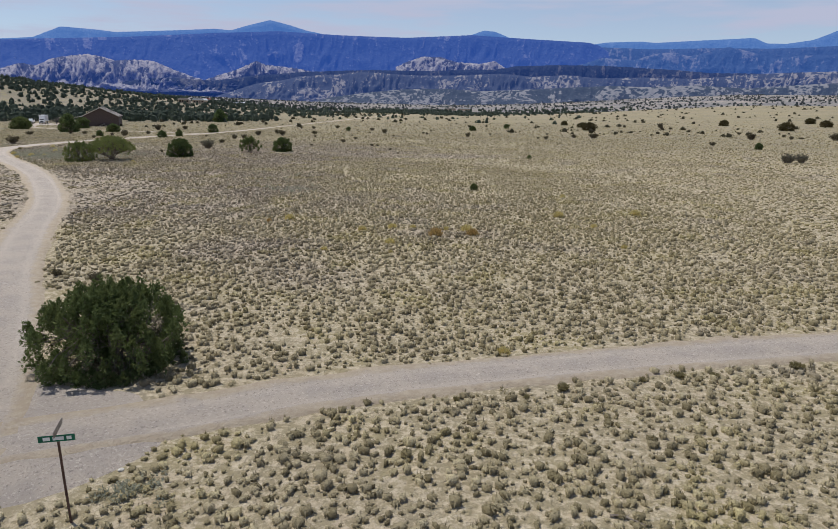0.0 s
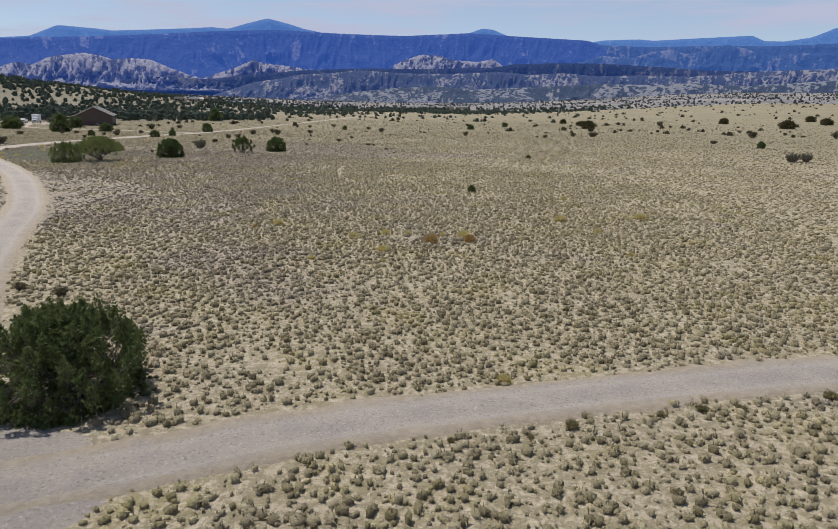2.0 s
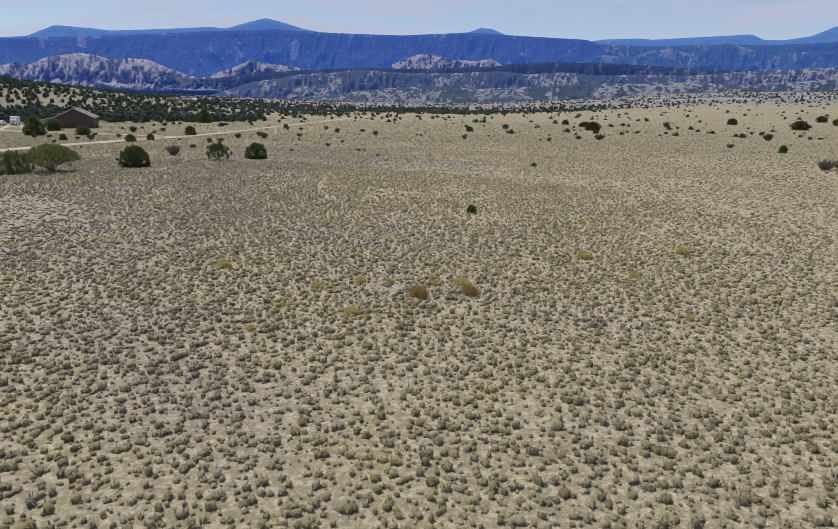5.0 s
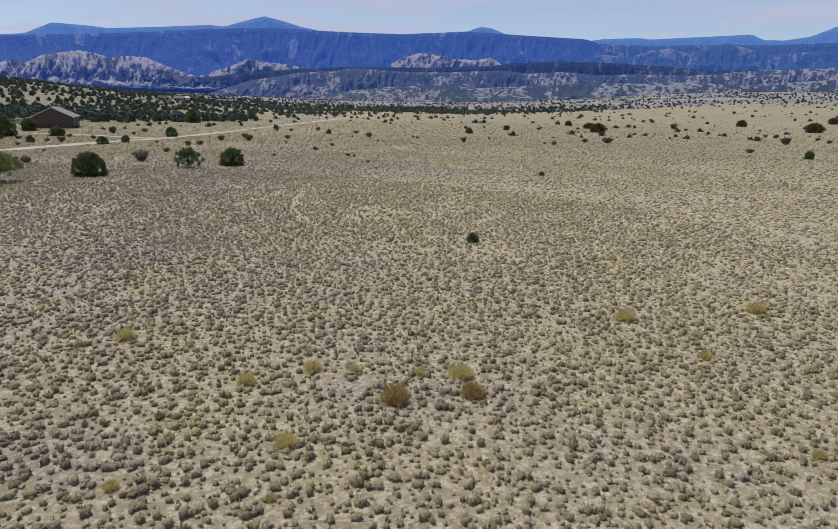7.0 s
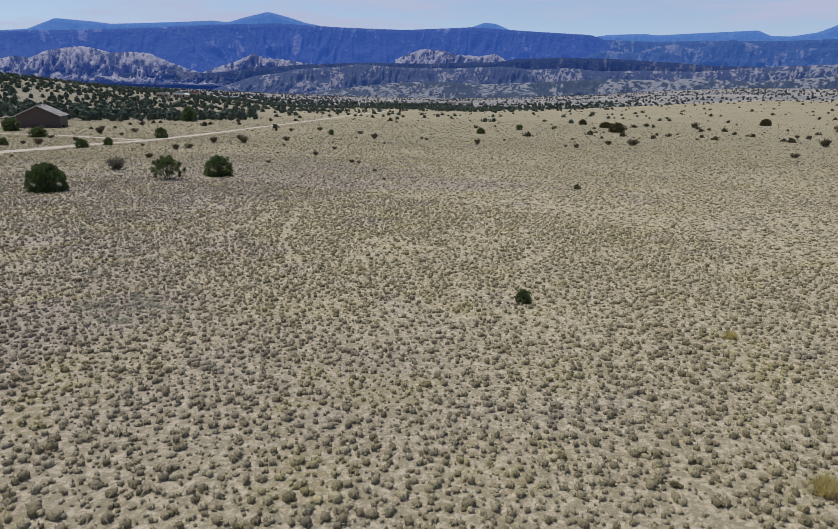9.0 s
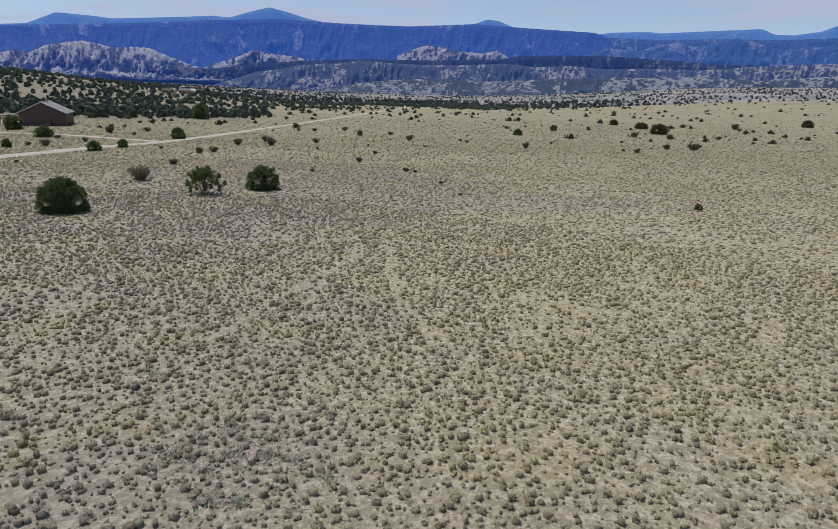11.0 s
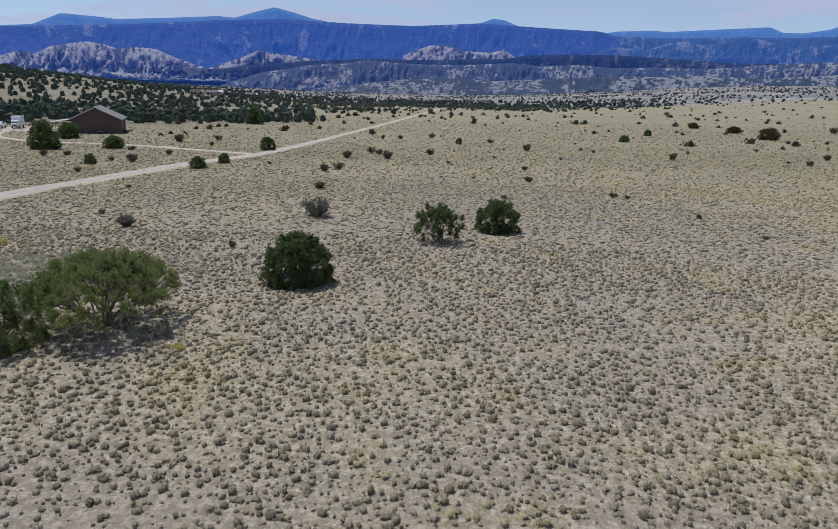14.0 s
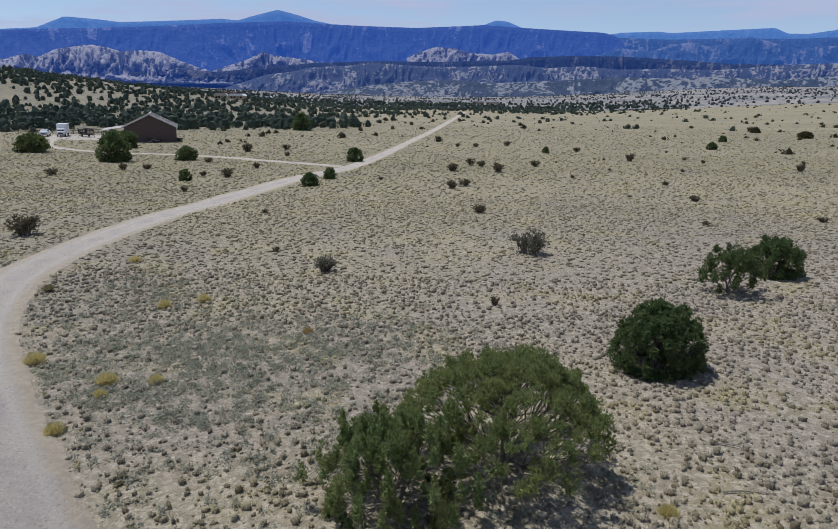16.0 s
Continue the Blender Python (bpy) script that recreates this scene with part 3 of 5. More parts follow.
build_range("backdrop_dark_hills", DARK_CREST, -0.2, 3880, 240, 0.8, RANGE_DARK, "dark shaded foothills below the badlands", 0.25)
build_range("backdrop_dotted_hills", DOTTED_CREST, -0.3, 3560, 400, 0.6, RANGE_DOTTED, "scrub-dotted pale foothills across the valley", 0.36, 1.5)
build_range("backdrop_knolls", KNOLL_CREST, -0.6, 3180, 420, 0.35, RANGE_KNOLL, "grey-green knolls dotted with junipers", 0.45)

# ---- plants ----


def sprays(points, ways, rng, leaves, length, width):
    """Little fans of leaf triangles at points, leaning along ways."""
    n = len(points)
    p = np.repeat(points, leaves, 0)
    w = np.repeat(ways, leaves, 0) + rng.normal(0, 0.42, (n * leaves, 3))
    w /= np.linalg.norm(w, axis=1)[:, None]
    u = np.cross(w, rng.normal(0, 1, w.shape))
    u /= np.linalg.norm(u, axis=1)[:, None] + 1e-9
    long_ = length * rng.uniform(0.6, 1.25, (len(w), 1))
    start = p + rng.normal(0, length * 0.22, p.shape)
    wide = width * rng.uniform(0.7, 1.3, (len(w), 1))
    a, b, c = start - u * wide, start + u * wide, start + w * long_
    verts = np.stack([a, b, c], 1).reshape(-1, 3)
    return verts, np.arange(len(verts)).reshape(-1, 3)


def crown_arrays(rng, lobes, per_lobe, leaves, length, width, core=0.0, upward=0.7, taper=0.0):
    """lobes: rows of (x, y, z, radius, flatness)."""
    pieces = []
    for x, y, z, r, flat in lobes:
        d = rng.normal(0, 1, (per_lobe, 3))
        d /= np.linalg.norm(d, axis=1)[:, None]
        d[:, 2] = np.where(d[:, 2] < -0.45, -d[:, 2], d[:, 2])
        reach = r * rng.uniform(0.72, 1.06, (per_lobe, 1)) * (1 + 0.22 * rng.normal(0, 1, (per_lobe, 1)) * 0.5)
        # Spires narrow towards their tips.
        slim = 1 - taper * (0.5 + 0.5 * d[:, 2:]) * np.array([1, 1, 0])
        pts = np.array([x, y, z]) + d * reach * slim * np.array([1, 1, flat])
        pts[:, 2] = np.maximum(pts[:, 2], 0.06)
        ways = d * 0.7 + np.array([0, 0, upward])
        ways /= np.linalg.norm(ways, axis=1)[:, None]
        pieces.append(sprays(pts, ways, rng, leaves, length, width))
        if core:
            n = max(22, per_lobe // 2)
            e = rng.normal(0, 1, (n, 3))
            e /= np.linalg.norm(e, axis=1)[:, None]
            q = np.array([x, y, z]) + e * r * core * rng.uniform(0.55, 1.0, (n, 1)) * np.array([1, 1, flat])
            q[:, 2] = np.maximum(q[:, 2], 0.08)
            pieces.append(sprays(q, e * 0.3 + rng.normal(0, 0.5, e.shape), rng, 3, length * 1.6, width * 2.4))
    return joined(pieces)


def limb_arrays(rng, lobes, girth, spread=0.16, bends=5, mains=9):
    """A few limbs rise from the base to some of the lobes; the others hang on branches of theirs."""
    pieces, limbs = [], []
    order = list(range(0, len(lobes), max(1, len(lobes) // mains)))
    for n in order:
        x, y, z, r, _ = lobes[n]
        t0 = math.atan2(y, x)
        foot = np.array([math.cos(t0), math.sin(t0)]) * spread * rng.uniform(0.4, 1.3)
        pts, rad = [], []
        for k in range(bends + 1):
            t = k / bends
            sway = rng.normal(0, 0.10, 3) * (0 < k < bends)
            pts.append(np.array([foot[0] * (1 - t) + x * t**1.3, foot[1] * (1 - t) + y * t**1.3, -0.15 + (z + 0.15) * t**0.8]) + sway)
            rad.append(girth * (1 - 0.75 * t))
        limbs.append(pts)
        pieces.append(tube(pts, rad, 6))
    for n, (x, y, z, r, _) in enumerate(lobes):
        end = np.array([x, y, z])
        near = min(limbs, key=lambda p: np.linalg.norm(p[-1] - end))
        start = near[3 if rng.rand() < 0.5 else 2]
        mid = (start + end) / 2 + rng.normal(0, 0.12, 3)
        pieces.append(tube([start, mid, end], [girth * 0.34, girth * 0.24, girth * 0.10], 4))
        tip = end + rng.normal(0, 0.5, 3) * r
        pieces.append(tube([mid, (mid + tip) / 2, tip], [girth * 0.16, girth * 0.12, girth * 0.05], 3))
    return joined(pieces)


def dome_lobes(rng, count, wide, tall, low, radius, upright, ragged):
    """Lobes strewn over a full, uneven dome that reaches down to low."""
    rows = []
    for k in range(count):
        t = 2 * math.pi * (k * 0.618 + rng.uniform(-0.06, 0.06))
        r = radius * rng.uniform(0.7, 1.3)
        up = (k + 0.5) / count
        across, over = math.cos(up * math.pi / 2) ** 0.55, math.sin(up * math.pi / 2) ** 0.9
        swell = 1 + 0.10 * math.sin(2 * t + 1.3) * across + rng.uniform(-1.0, 0.75) * ragged
        reach = (wide / 2 - r * 0.8) * across * swell * (rng.uniform(0.3, 0.75) if k % 4 == 3 else 1.0)
        top = tall - low - r * (0.6 + upright)
        z = low + r * 0.6 + max(top, 0.1) * over * rng.uniform(0.84, 1.16)
        rows.append((reach * math.cos(t), reach * math.sin(t), z, r, upright * rng.uniform(0.8, 1.2)))
    if low < 0.1:
        # Foliage down to the ground all round.
        for k in range(count // 4):
            t = 2 * math.pi * (k + rng.uniform(-0.3, 0.3)) / (count // 4)
            r = radius * rng.uniform(0.8, 1.2)
            reach = (wide / 2 - r) * rng.uniform(0.70, 0.95)
            rows.append((reach * math.cos(t), reach * math.sin(t), r * 0.55, r, upright * 0.8))
    return rows


def umbrella_lobes(rng, count, wide, tall, radius):
    """Lobes over a broad, flattened crown that leaves the limbs bare below."""
    rows = []
    for k in range(count):
        t = 2 * math.pi * (k * 0.618 + rng.uniform(-0.06, 0.06))
        f = math.sqrt((k + 0.5) / count)
        r = radius * rng.uniform(0.7, 1.3)
        edge = wide / 2 * (1 + 0.10 * math.sin(3 * t + 0.8) + 0.06 * math.sin(5 * t)) - r
        z = tall - r - (tall * 0.55) * f**2.6 * rng.uniform(0.75, 1.1) - 0.25 * rng.rand()
        if k % 4 == 2 and f < 0.8:
            z -= rng.uniform(0.2, 1.0) * tall * 0.2
        rows.append((edge * f * math.cos(t), edge * f * math.sin(t), max(z, 0.5), r, rng.uniform(0.8, 1.3)))
    return rows


def build_juniper(seed, lobes, per_lobe, leaves, length, width, girth, core, material, label, group, upward=0.7, taper=0.0):
    rng = np.random.RandomState(seed)
    tree = new("juniper_tree")
    put_mesh("trunk", mesh_from("trunk", *limb_arrays(rng, lobes, girth)), BARK, tree)
    put_mesh("crown", mesh_from("crown", *crown_arrays(rng, lobes, per_lobe, leaves, length, width, core, upward, taper)), material, tree)
    return tagged(tree, label, "tree", group)


def stand(x, y, turn=0.0, size=1.0, sink=0.03, tall=1.0):
    return pose(x, y, float(lay(x, y)) - sink, 0, 0, turn) @ Matrix.Diagonal((size, size, size * tall, 1))


def placed(patterns, k, m):
    """The k-th of a row of alike things: the patterns themselves first, then copies at their own size."""
    ob = patterns[k % len(patterns)]
    if k < len(patterns):
        ob.matrix_basis = m
    else:
        copy_thing(ob, m @ Matrix.Diagonal((1 / ob.scale[0], 1 / ob.scale[1], 1 / ob.scale[2], 1)))


def dressed(seed, count, wide, tall, low, radius, upright=1.0, ragged=0.16):
    return dome_lobes(np.random.RandomState(seed), count, wide, tall, low, radius, upright, ragged)


# The large dark tree at the fork.
fork_tree = build_juniper(11, dressed(11, 210, 5.1, 2.85, 0.0, 0.28, 1.7, 0.26), 42, 10, 0.080, 0.014, 0.07, 0.85, JUNIPER,
                          "large dense dark green juniper beside the road fork", "junipers near the road", 2.0, 0.72)
fork_tree.matrix_world = stand(-12.2, 21.9, 20)
# The pair beside the bend: one low and bushy, one with an open, spreading crown.
low_tree = build_juniper(12, dressed(12, 150, 4.5, 2.8, 0.05, 0.22, 2.0, 0.30), 30, 9, 0.085, 0.013, 0.05, 0.4, JUNIPER_OLIVE,
                         "low bushy olive juniper, touching its taller neighbour", "junipers near the road", 1.8, 0.6)
low_tree.matrix_world = stand(-57.0, 94.9, 0)
open_tree = build_juniper(13, umbrella_lobes(np.random.RandomState(13), 260, 7.2, 3.75, 0.32), 32, 9, 0.085, 0.014, 0.07, 0.3, JUNIPER_OLIVE,
                          "spreading olive juniper with an open crown and bare limbs", "junipers near the road", 0.9, 0.3)
open_tree.matrix_world = stand(-53.5, 97.6, 40)
round_tree = build_juniper(14, dressed(14, 180, 4.0, 2.75, 0.0, 0.27, 1.2, 0.06), 34, 8, 0.095, 0.018, 0.06, 0.8, JUNIPER,
                           "rounded dense dark green juniper on open grass", "junipers near the road", 1.0, 0.4)
round_tree.matrix_world = stand(-46.3, 105.9, 0)
airy_tree = build_juniper(15, dressed(15, 60, 3.9, 2.8, 0.25, 0.30, 1.4, 0.3), 36, 7, 0.11, 0.02, 0.055, 0.3, JUNIPER,
                          "ragged juniper with a thin crown and limbs showing", "junipers near the road", 1.0, 0.4)
airy_tree.matrix_world = stand(-38.3, 117.9, 0)
block_tree = build_juniper(16, dressed(16, 80, 3.7, 2.5, 0.0, 0.32, 1.2, 0.12), 38, 7, 0.11, 0.021, 0.06, 0.8, JUNIPER,
                           "squat dense dark green juniper beside a ragged one", "junipers near the road", 0.9, 0.4)
block_tree.matrix_world = stand(-33.5, 122.7, 0)

# Junipers farther off: three crowns, copied at their own sizes.
FAR_LABEL = "dark green juniper standing alone in the dry grass"
kinds = [build_juniper(21 + k, dressed(21 + k, 36, 1.75, 1.2 + 0.12 * k, 0.0, 0.23), 27, 5, 0.075, 0.021, 0.03, 0.8, JUNIPER, FAR_LABEL, "junipers on the plain", 0.6) for k in range(3)]
FAR_JUNIPERS = [(-140.7, 202.3, 7.1), (-128.6, 216.6, 5.5), (-116.6, 189.1, 6.6), (-105.2, 193.3, 4.4), (-92.8, 163.6, 2.2), (-74.7, 160.5, 2.7), (-73.7, 168.3, 2.5), (-74.3, 193.9, 3.4),
                (-37.0, 218.3, 2.1), (5.4, 238.5, 2.8), (20.0, 269.5, 3.1), (55.4, 294.4, 5.0), (52.0, 322.2, 4.0), (-107.9, 290.9, 7.8), (52.2, 261.9, 5.8), (125.7, 316.3, 5.3),
                (135.0, 276.5, 6.6), (71.8, 159.2, 2.3), (13.0, 118.4, 1.0), (1.9, 72.5, 1.0), (173.1, 331.6, 5.7), (167.0, 306.1, 5.9)]
brown = [build_juniper(27 + k, dressed(27 + k, 34, 1.9, 1.15 + 0.1 * k, 0.0, 0.24), 26, 5, 0.075, 0.021, 0.03, 0.8, JUNIPER_BROWN, "olive-brown rounded juniper on open grass", "junipers on the plain", 0.6) for k in range(2)]
for k, (x, y, w) in enumerate([row for row in FAR_JUNIPERS if row[0] > 45 and row[2] > 2.5]):
    placed(brown, k, stand(x, y, 77 * k % 360, w / 2.0, 0.03, 0.75 + 0.25 * ((k * 7) % 5) / 5))
for k, (x, y, w) in enumerate([row for row in FAR_JUNIPERS if row[0] <= 45 or row[2] <= 2.5]):
    m = stand(x, y, 77 * k % 360, w / 2.0, 0.03, 0.85 + 0.3 * ((k * 7) % 5) / 5)
    placed(kinds, k, m)


def build_shrub(seed, wide, tall, stems, leaves, length, width, material, label, category, group, name):
    """A many-stemmed shrub: thin stems that fan out, with small leaves along them."""
    rng = np.random.RandomState(seed)
    tubes, pts, ways = [], [], []
    for k in range(stems):
        t, f = rng.uniform(0, 2 * math.pi), rng.uniform(0.1, 1) ** 0.7
        tip = np.array([f * wide / 2 * math.cos(t), f * wide / 2 * math.sin(t), tall * rng.uniform(0.7, 1.08) * (1 - 0.35 * f)])
        foot = np.array([0.12 * wide * math.cos(t), 0.12 * wide * math.sin(t), -0.05])
        mid = (foot + tip) / 2 + rng.normal(0, 0.04 * wide, 3) + np.array([0, 0, 0.1 * tall])
        tubes.append(tube([foot, mid, tip], [0.022 * wide, 0.014 * wide, 0.004 * wide], 4))
        for _ in range(leaves):
            s = rng.uniform(0.25, 1.02)
            q = (1 - s) ** 2 * foot + 2 * s * (1 - s) * mid + s * s * tip
            pts.append(q + rng.normal(0, 0.05 * wide, 3))
            ways.append((tip - foot) / np.linalg.norm(tip - foot) + rng.normal(0, 0.3, 3))
    bush = new(name)
    put_mesh("stem", mesh_from("stem", *joined(tubes)), BARK, bush)
    pts = np.array(pts)
    pts[:, 2] = np.maximum(pts[:, 2], 0.03)
    put_mesh("foliage", mesh_from("foliage", *sprays(pts, np.array(ways), rng, 3, length, width)), material, bush)
    return tagged(bush, label, category, group)


scrubs = [build_shrub(31 + k, 2.0, 1.5 + 0.2 * k, 26, 20, 0.15, 0.045, SCRUB, "brownish scrubby desert shrub on dry grass", "shrub", "scrub on the plain", "desert_shrub") for k in range(3)]
SHRUBS_LEFT = [(-114.1, 167.1, 2.3), (-90.7, 127.6, 2.8), (-107.6, 175, 1.5), (-104.8, 177.2, 1.7), (-88.2, 152.9, 1.1), (-92.4, 169, 1.3), (-88.5, 168.1, 2.3), (-99.9, 189.9, 1.8), (-88.4, 181.1, 1.5),
               (-100.4, 212.7, 2.9), (-93.7, 219, 2.2), (-89.2, 203.1, 1.3), (-74.4, 140, 0.8), (-68.9, 124.5, 0.7), (-66.4, 168.2, 0.9), (-56.5, 181.5, 2.4), (-53.4, 190.3, 1.9), (-51.6, 188, 1.8),
               (-56.2, 161, 1.8), (-54.6, 163.3, 1.9), (-49.3, 180.5, 2.2), (-53.2, 143.8, 1.8), (-42.3, 190.5, 1.9), (-55.9, 230.1, 1.3), (-51.6, 230.9, 1.8), (-44, 235.9, 1.9), (-21.3, 32.8, 0.7), (-18.7, 32, 0.9)]
SHRUBS_RIGHT = [(-29.5, 223, 2.0), (-22.9, 203.3, 2.2), (-27.6, 204.2, 0.7), (-37.8, 196.9, 0.6), (-38.6, 174.3, 0.8), (-30.5, 186.4, 0.7), (-26.7, 169, 1.1), (-34.8, 156.2, 0.7), (-27.5, 155, 1.4),
                (-11.1, 208.3, 0.9), (-9.6, 202.5, 1.1), (-9.3, 225.7, 0.8), (-18.5, 186.7, 0.8), (3, 192.1, 1.9), (-19, 143.6, 1.2), (-31.8, 139.8, 0.8), (-53.1, 113.7, 0.7), (40.9, 199.6, 3.2),
                (35.3, 200.3, 1.8), (25.2, 187.1, 1.6), (23.4, 190.8, 0.9), (29.6, 218.1, 1.1), (10.2, 205.4, 1.0), (88.7, 290.1, 1.7), (90.3, 282.7, 1.7), (52.8, 328.6, 2.8), (-11.3, 122.9, 0.6)]
SHRUBS_FAR = [(-13.7, 131.5, 0.7), (-17.7, 142.7, 0.8), (66, 172.7, 1.9), (91.9, 209.3, 3.1), (91.3, 300.1, 3.4), (104, 247.1, 1.6), (113.5, 233.3, 1.6), (108.4, 217.9, 1.6), (111.9, 218.9, 1.7), (120.9, 215.5, 4.2)]
for k, (x, y, w) in enumerate(SHRUBS_LEFT + SHRUBS_RIGHT + SHRUBS_FAR):
    m = stand(x, y, 61 * k % 360, w / 2.0, 0.02, 0.62 + 0.3 * ((k * 3) % 7) / 7)
    placed(scrubs, k, m)

TUSSOCKS = [(-2.8, 41.3, 0.3), (-2.7, 43.4, 0.35), (-7.7, 42.5, 0.35), (-8.9, 44.6, 0.5), (-11, 43.9, 0.35), (-10.4, 44, 0.35), (-9.5, 40.4, 0.3), (-8, 40.5, 0.3), (-7.4, 40.9, 0.25), (-12.2, 43, 0.3),
            (-1.7, 44.4, 0.25), (-1.3, 44.6, 0.25), (-2.1, 44.5, 0.25), (5.9, 41.4, 0.4), (-65.3, 95.3, 0.35), (-60.8, 95.4, 0.3), (-61.4, 96.3, 0.3), (-79.2, 113.2, 1.0), (-65.9, 109.8, 0.3), (-61.3, 113.2, 0.35),
            (9.3, 22.8, 0.45), (8, 22.6, 0.55), (6.6, 22.2, 0.4), (3.7, 21.2, 0.6), (12.7, 23.9, 0.7), (6.2, 21.9, 0.35), (2.4, 20.5, 0.35), (0.1, 20.1, 0.35), (14.3, 39.5, 0.35), (4.6, 56, 0.4)]
OLIVE_TUFT = leaf_material("olive_tussock_foliage", (0.190, 0.165, 0.080), (0.34, 0.295, 0.150), (0.29, 0.25, 0.13))
tussocks = [build_shrub(45 + k, 2.0, 1.5, 40, 14, 0.26, 0.06, OLIVE_TUFT, "small olive-brown tussock on bare soil", "shrub", "tussocks", "tussock") for k in range(2)]
for k, (x, y, w) in enumerate(TUSSOCKS):
    placed(tussocks, k, stand(x, y, 47 * k % 360, w * 0.36, 0.01, 0.75))

GREY = leaf_material("grey_shrub_foliage", (0.105, 0.105, 0.080), (0.20, 0.19, 0.140), (0.17, 0.15, 0.11))
grey = build_shrub(41, 2.0, 1.5, 34, 18, 0.16, 0.035, GREY, "grey-green upright desert shrub with many thin stems", "shrub", "grey shrubs", "grey_shrub")
for k, (x, y, w) in enumerate([(-64.2, 119.9, 1.8), (-49.8, 126.8, 2.9), (59.5, 120.5, 2.8), (62.6, 121.6, 2.7)]):
    m = stand(x, y, 50 * k, w / 2.0, 0.02, 0.85)
    placed([grey], k, m)


def build_bunch(seed, name, label, material, blades=640):
    """A dry, rounded bunch of fine stalks, one metre across."""
    rng = np.random.RandomState(seed)
    d = rng.normal(0, 1, (blades, 3))
    d[:, 2] = np.abs(d[:, 2]) + 0.12
    d /= np.linalg.norm(d, axis=1)[:, None]
    at = d * rng.uniform(0.12, 0.38, (blades, 1)) * np.array([1, 1, 0.85])
    v, f = sprays(at, d * np.array([0.7, 0.7, 1]) + np.array([0, 0, 0.7]), rng, 3, 0.16, 0.010)
    v[:, 2] = np.maximum(v[:, 2], -0.02)
    ob = put_mesh(name, mesh_from(name, v, f), material)
    return tagged(ob, label, "grass", "straw-yellow bunches")


RUST = leaf_material("rusty_stalks", (0.36, 0.235, 0.090), (0.54, 0.385, 0.165), (0.46, 0.34, 0.14))
bunches = [build_bunch(51 + k, "straw_shrub", "straw-yellow rounded clump of dry stalks", STRAW) for k in range(2)]
rusty = [build_bunch(54 + k, "rusty_shrub", "rust-brown rounded clump of dry stalks", RUST) for k in range(2)]
for k, (x, y, w) in enumerate([(-1.5, 46.5, 1.2), (1.2, 47.2, 1.0), (-14.9, 50.2, 0.5), (-62.6, 108.2, 0.6)]):
    placed(rusty, k, stand(x, y, 83 * k % 360, w * 1.1, 0.01, 1.15))
BUNCHES = [(0.8, 48.8, 1.1), (-7, 47.4, 0.8), (-4.9, 48.9, 0.8), (-3.3, 48.8, 0.6), (-4.5, 43.3, 0.8), (-0.7, 48.9, 0.6), (-13.5, 51.3, 0.9), (15.8, 57.9, 1.1), (8.8, 56, 1.0),
           (10.9, 51.4, 0.6), (-4.2, 40.7, 0.4), (11.1, 68.2, 0.7), (-8.5, 40.8, 0.5), (11.4, 44, 0.5), (-73.5, 103.5, 1.0), (-69.4, 101.9, 1.0), (-67.4, 102.1, 0.7), (-69.1, 98.0, 0.8), (-69, 100.7, 0.6), (-69.6, 112.5, 0.9),
           (-77.7, 120.4, 1.0), (-71.3, 111.2, 0.9), (-49, 95.3, 0.7), (1.9, 24.3, 0.6)]
for k, (x, y, w) in enumerate(BUNCHES):
    m = stand(x, y, 83 * k % 360, w * 1.08, 0.01, 1.0 + 0.3 * ((k * 3) % 5) / 5)
    placed(bunches, k, m)


def strew(rng, count, x0, x1, y0, y1):
    return np.stack([rng.uniform(x0, x1, count), rng.uniform(y0, y1, count)], -1)


def spread_out(rng, density, x0, x1, y0, y1):
    """Places that keep some distance from one another, density to the square metre."""
    step = density ** -0.5
    gx, gy = np.meshgrid(np.arange(x0, x1, step), np.arange(y0, y1, step))
    p = np.stack([gx.ravel(), gy.ravel()], -1)
    p[:, 0] += 0.5 * step * (np.round(p[:, 1] / step) % 2)
    return p + rng.normal(0, 0.42 * step, p.shape)


def clumps(points, sizes, rng, leaves, length, width, tall=0.8):
    """Crowns of far plants in one mesh: a small heap of leaf triangles each."""
    n = len(points)
    d = rng.normal(0, 1, (n, 8, 3))
    d /= np.linalg.norm(d, axis=2)[:, :, None]
    d[:, :, 2] = np.abs(d[:, :, 2]) * tall
    c = np.stack([points[:, 0], points[:, 1], lay(points[:, 0], points[:, 1])], -1)
    p = (c[:, None] + d * (0.36 * sizes)[:, None, None]).reshape(-1, 3)
    q = np.repeat(p, leaves, 0) + rng.normal(0, 0.10, (len(p) * leaves, 3)) * np.repeat(sizes, 8 * leaves)[:, None]
    w = rng.normal(0, 1, q.shape) + np.repeat(d.reshape(-1, 3), leaves, 0)
    w /= np.linalg.norm(w, axis=1)[:, None]
    u = np.cross(w, rng.normal(0, 1, w.shape))
    u /= np.linalg.norm(u, axis=1)[:, None] + 1e-9
    s = np.repeat(sizes, 8 * leaves)[:, None]
    v = np.stack([q - u * s * width, q + u * s * width, q + w * s * length], 1).reshape(-1, 3)
    base = np.repeat(c[:, 2], 24 * leaves)
    v[:, 2] = np.maximum(v[:, 2], base - 0.05)
    return v, np.arange(len(v)).reshape(-1, 3)


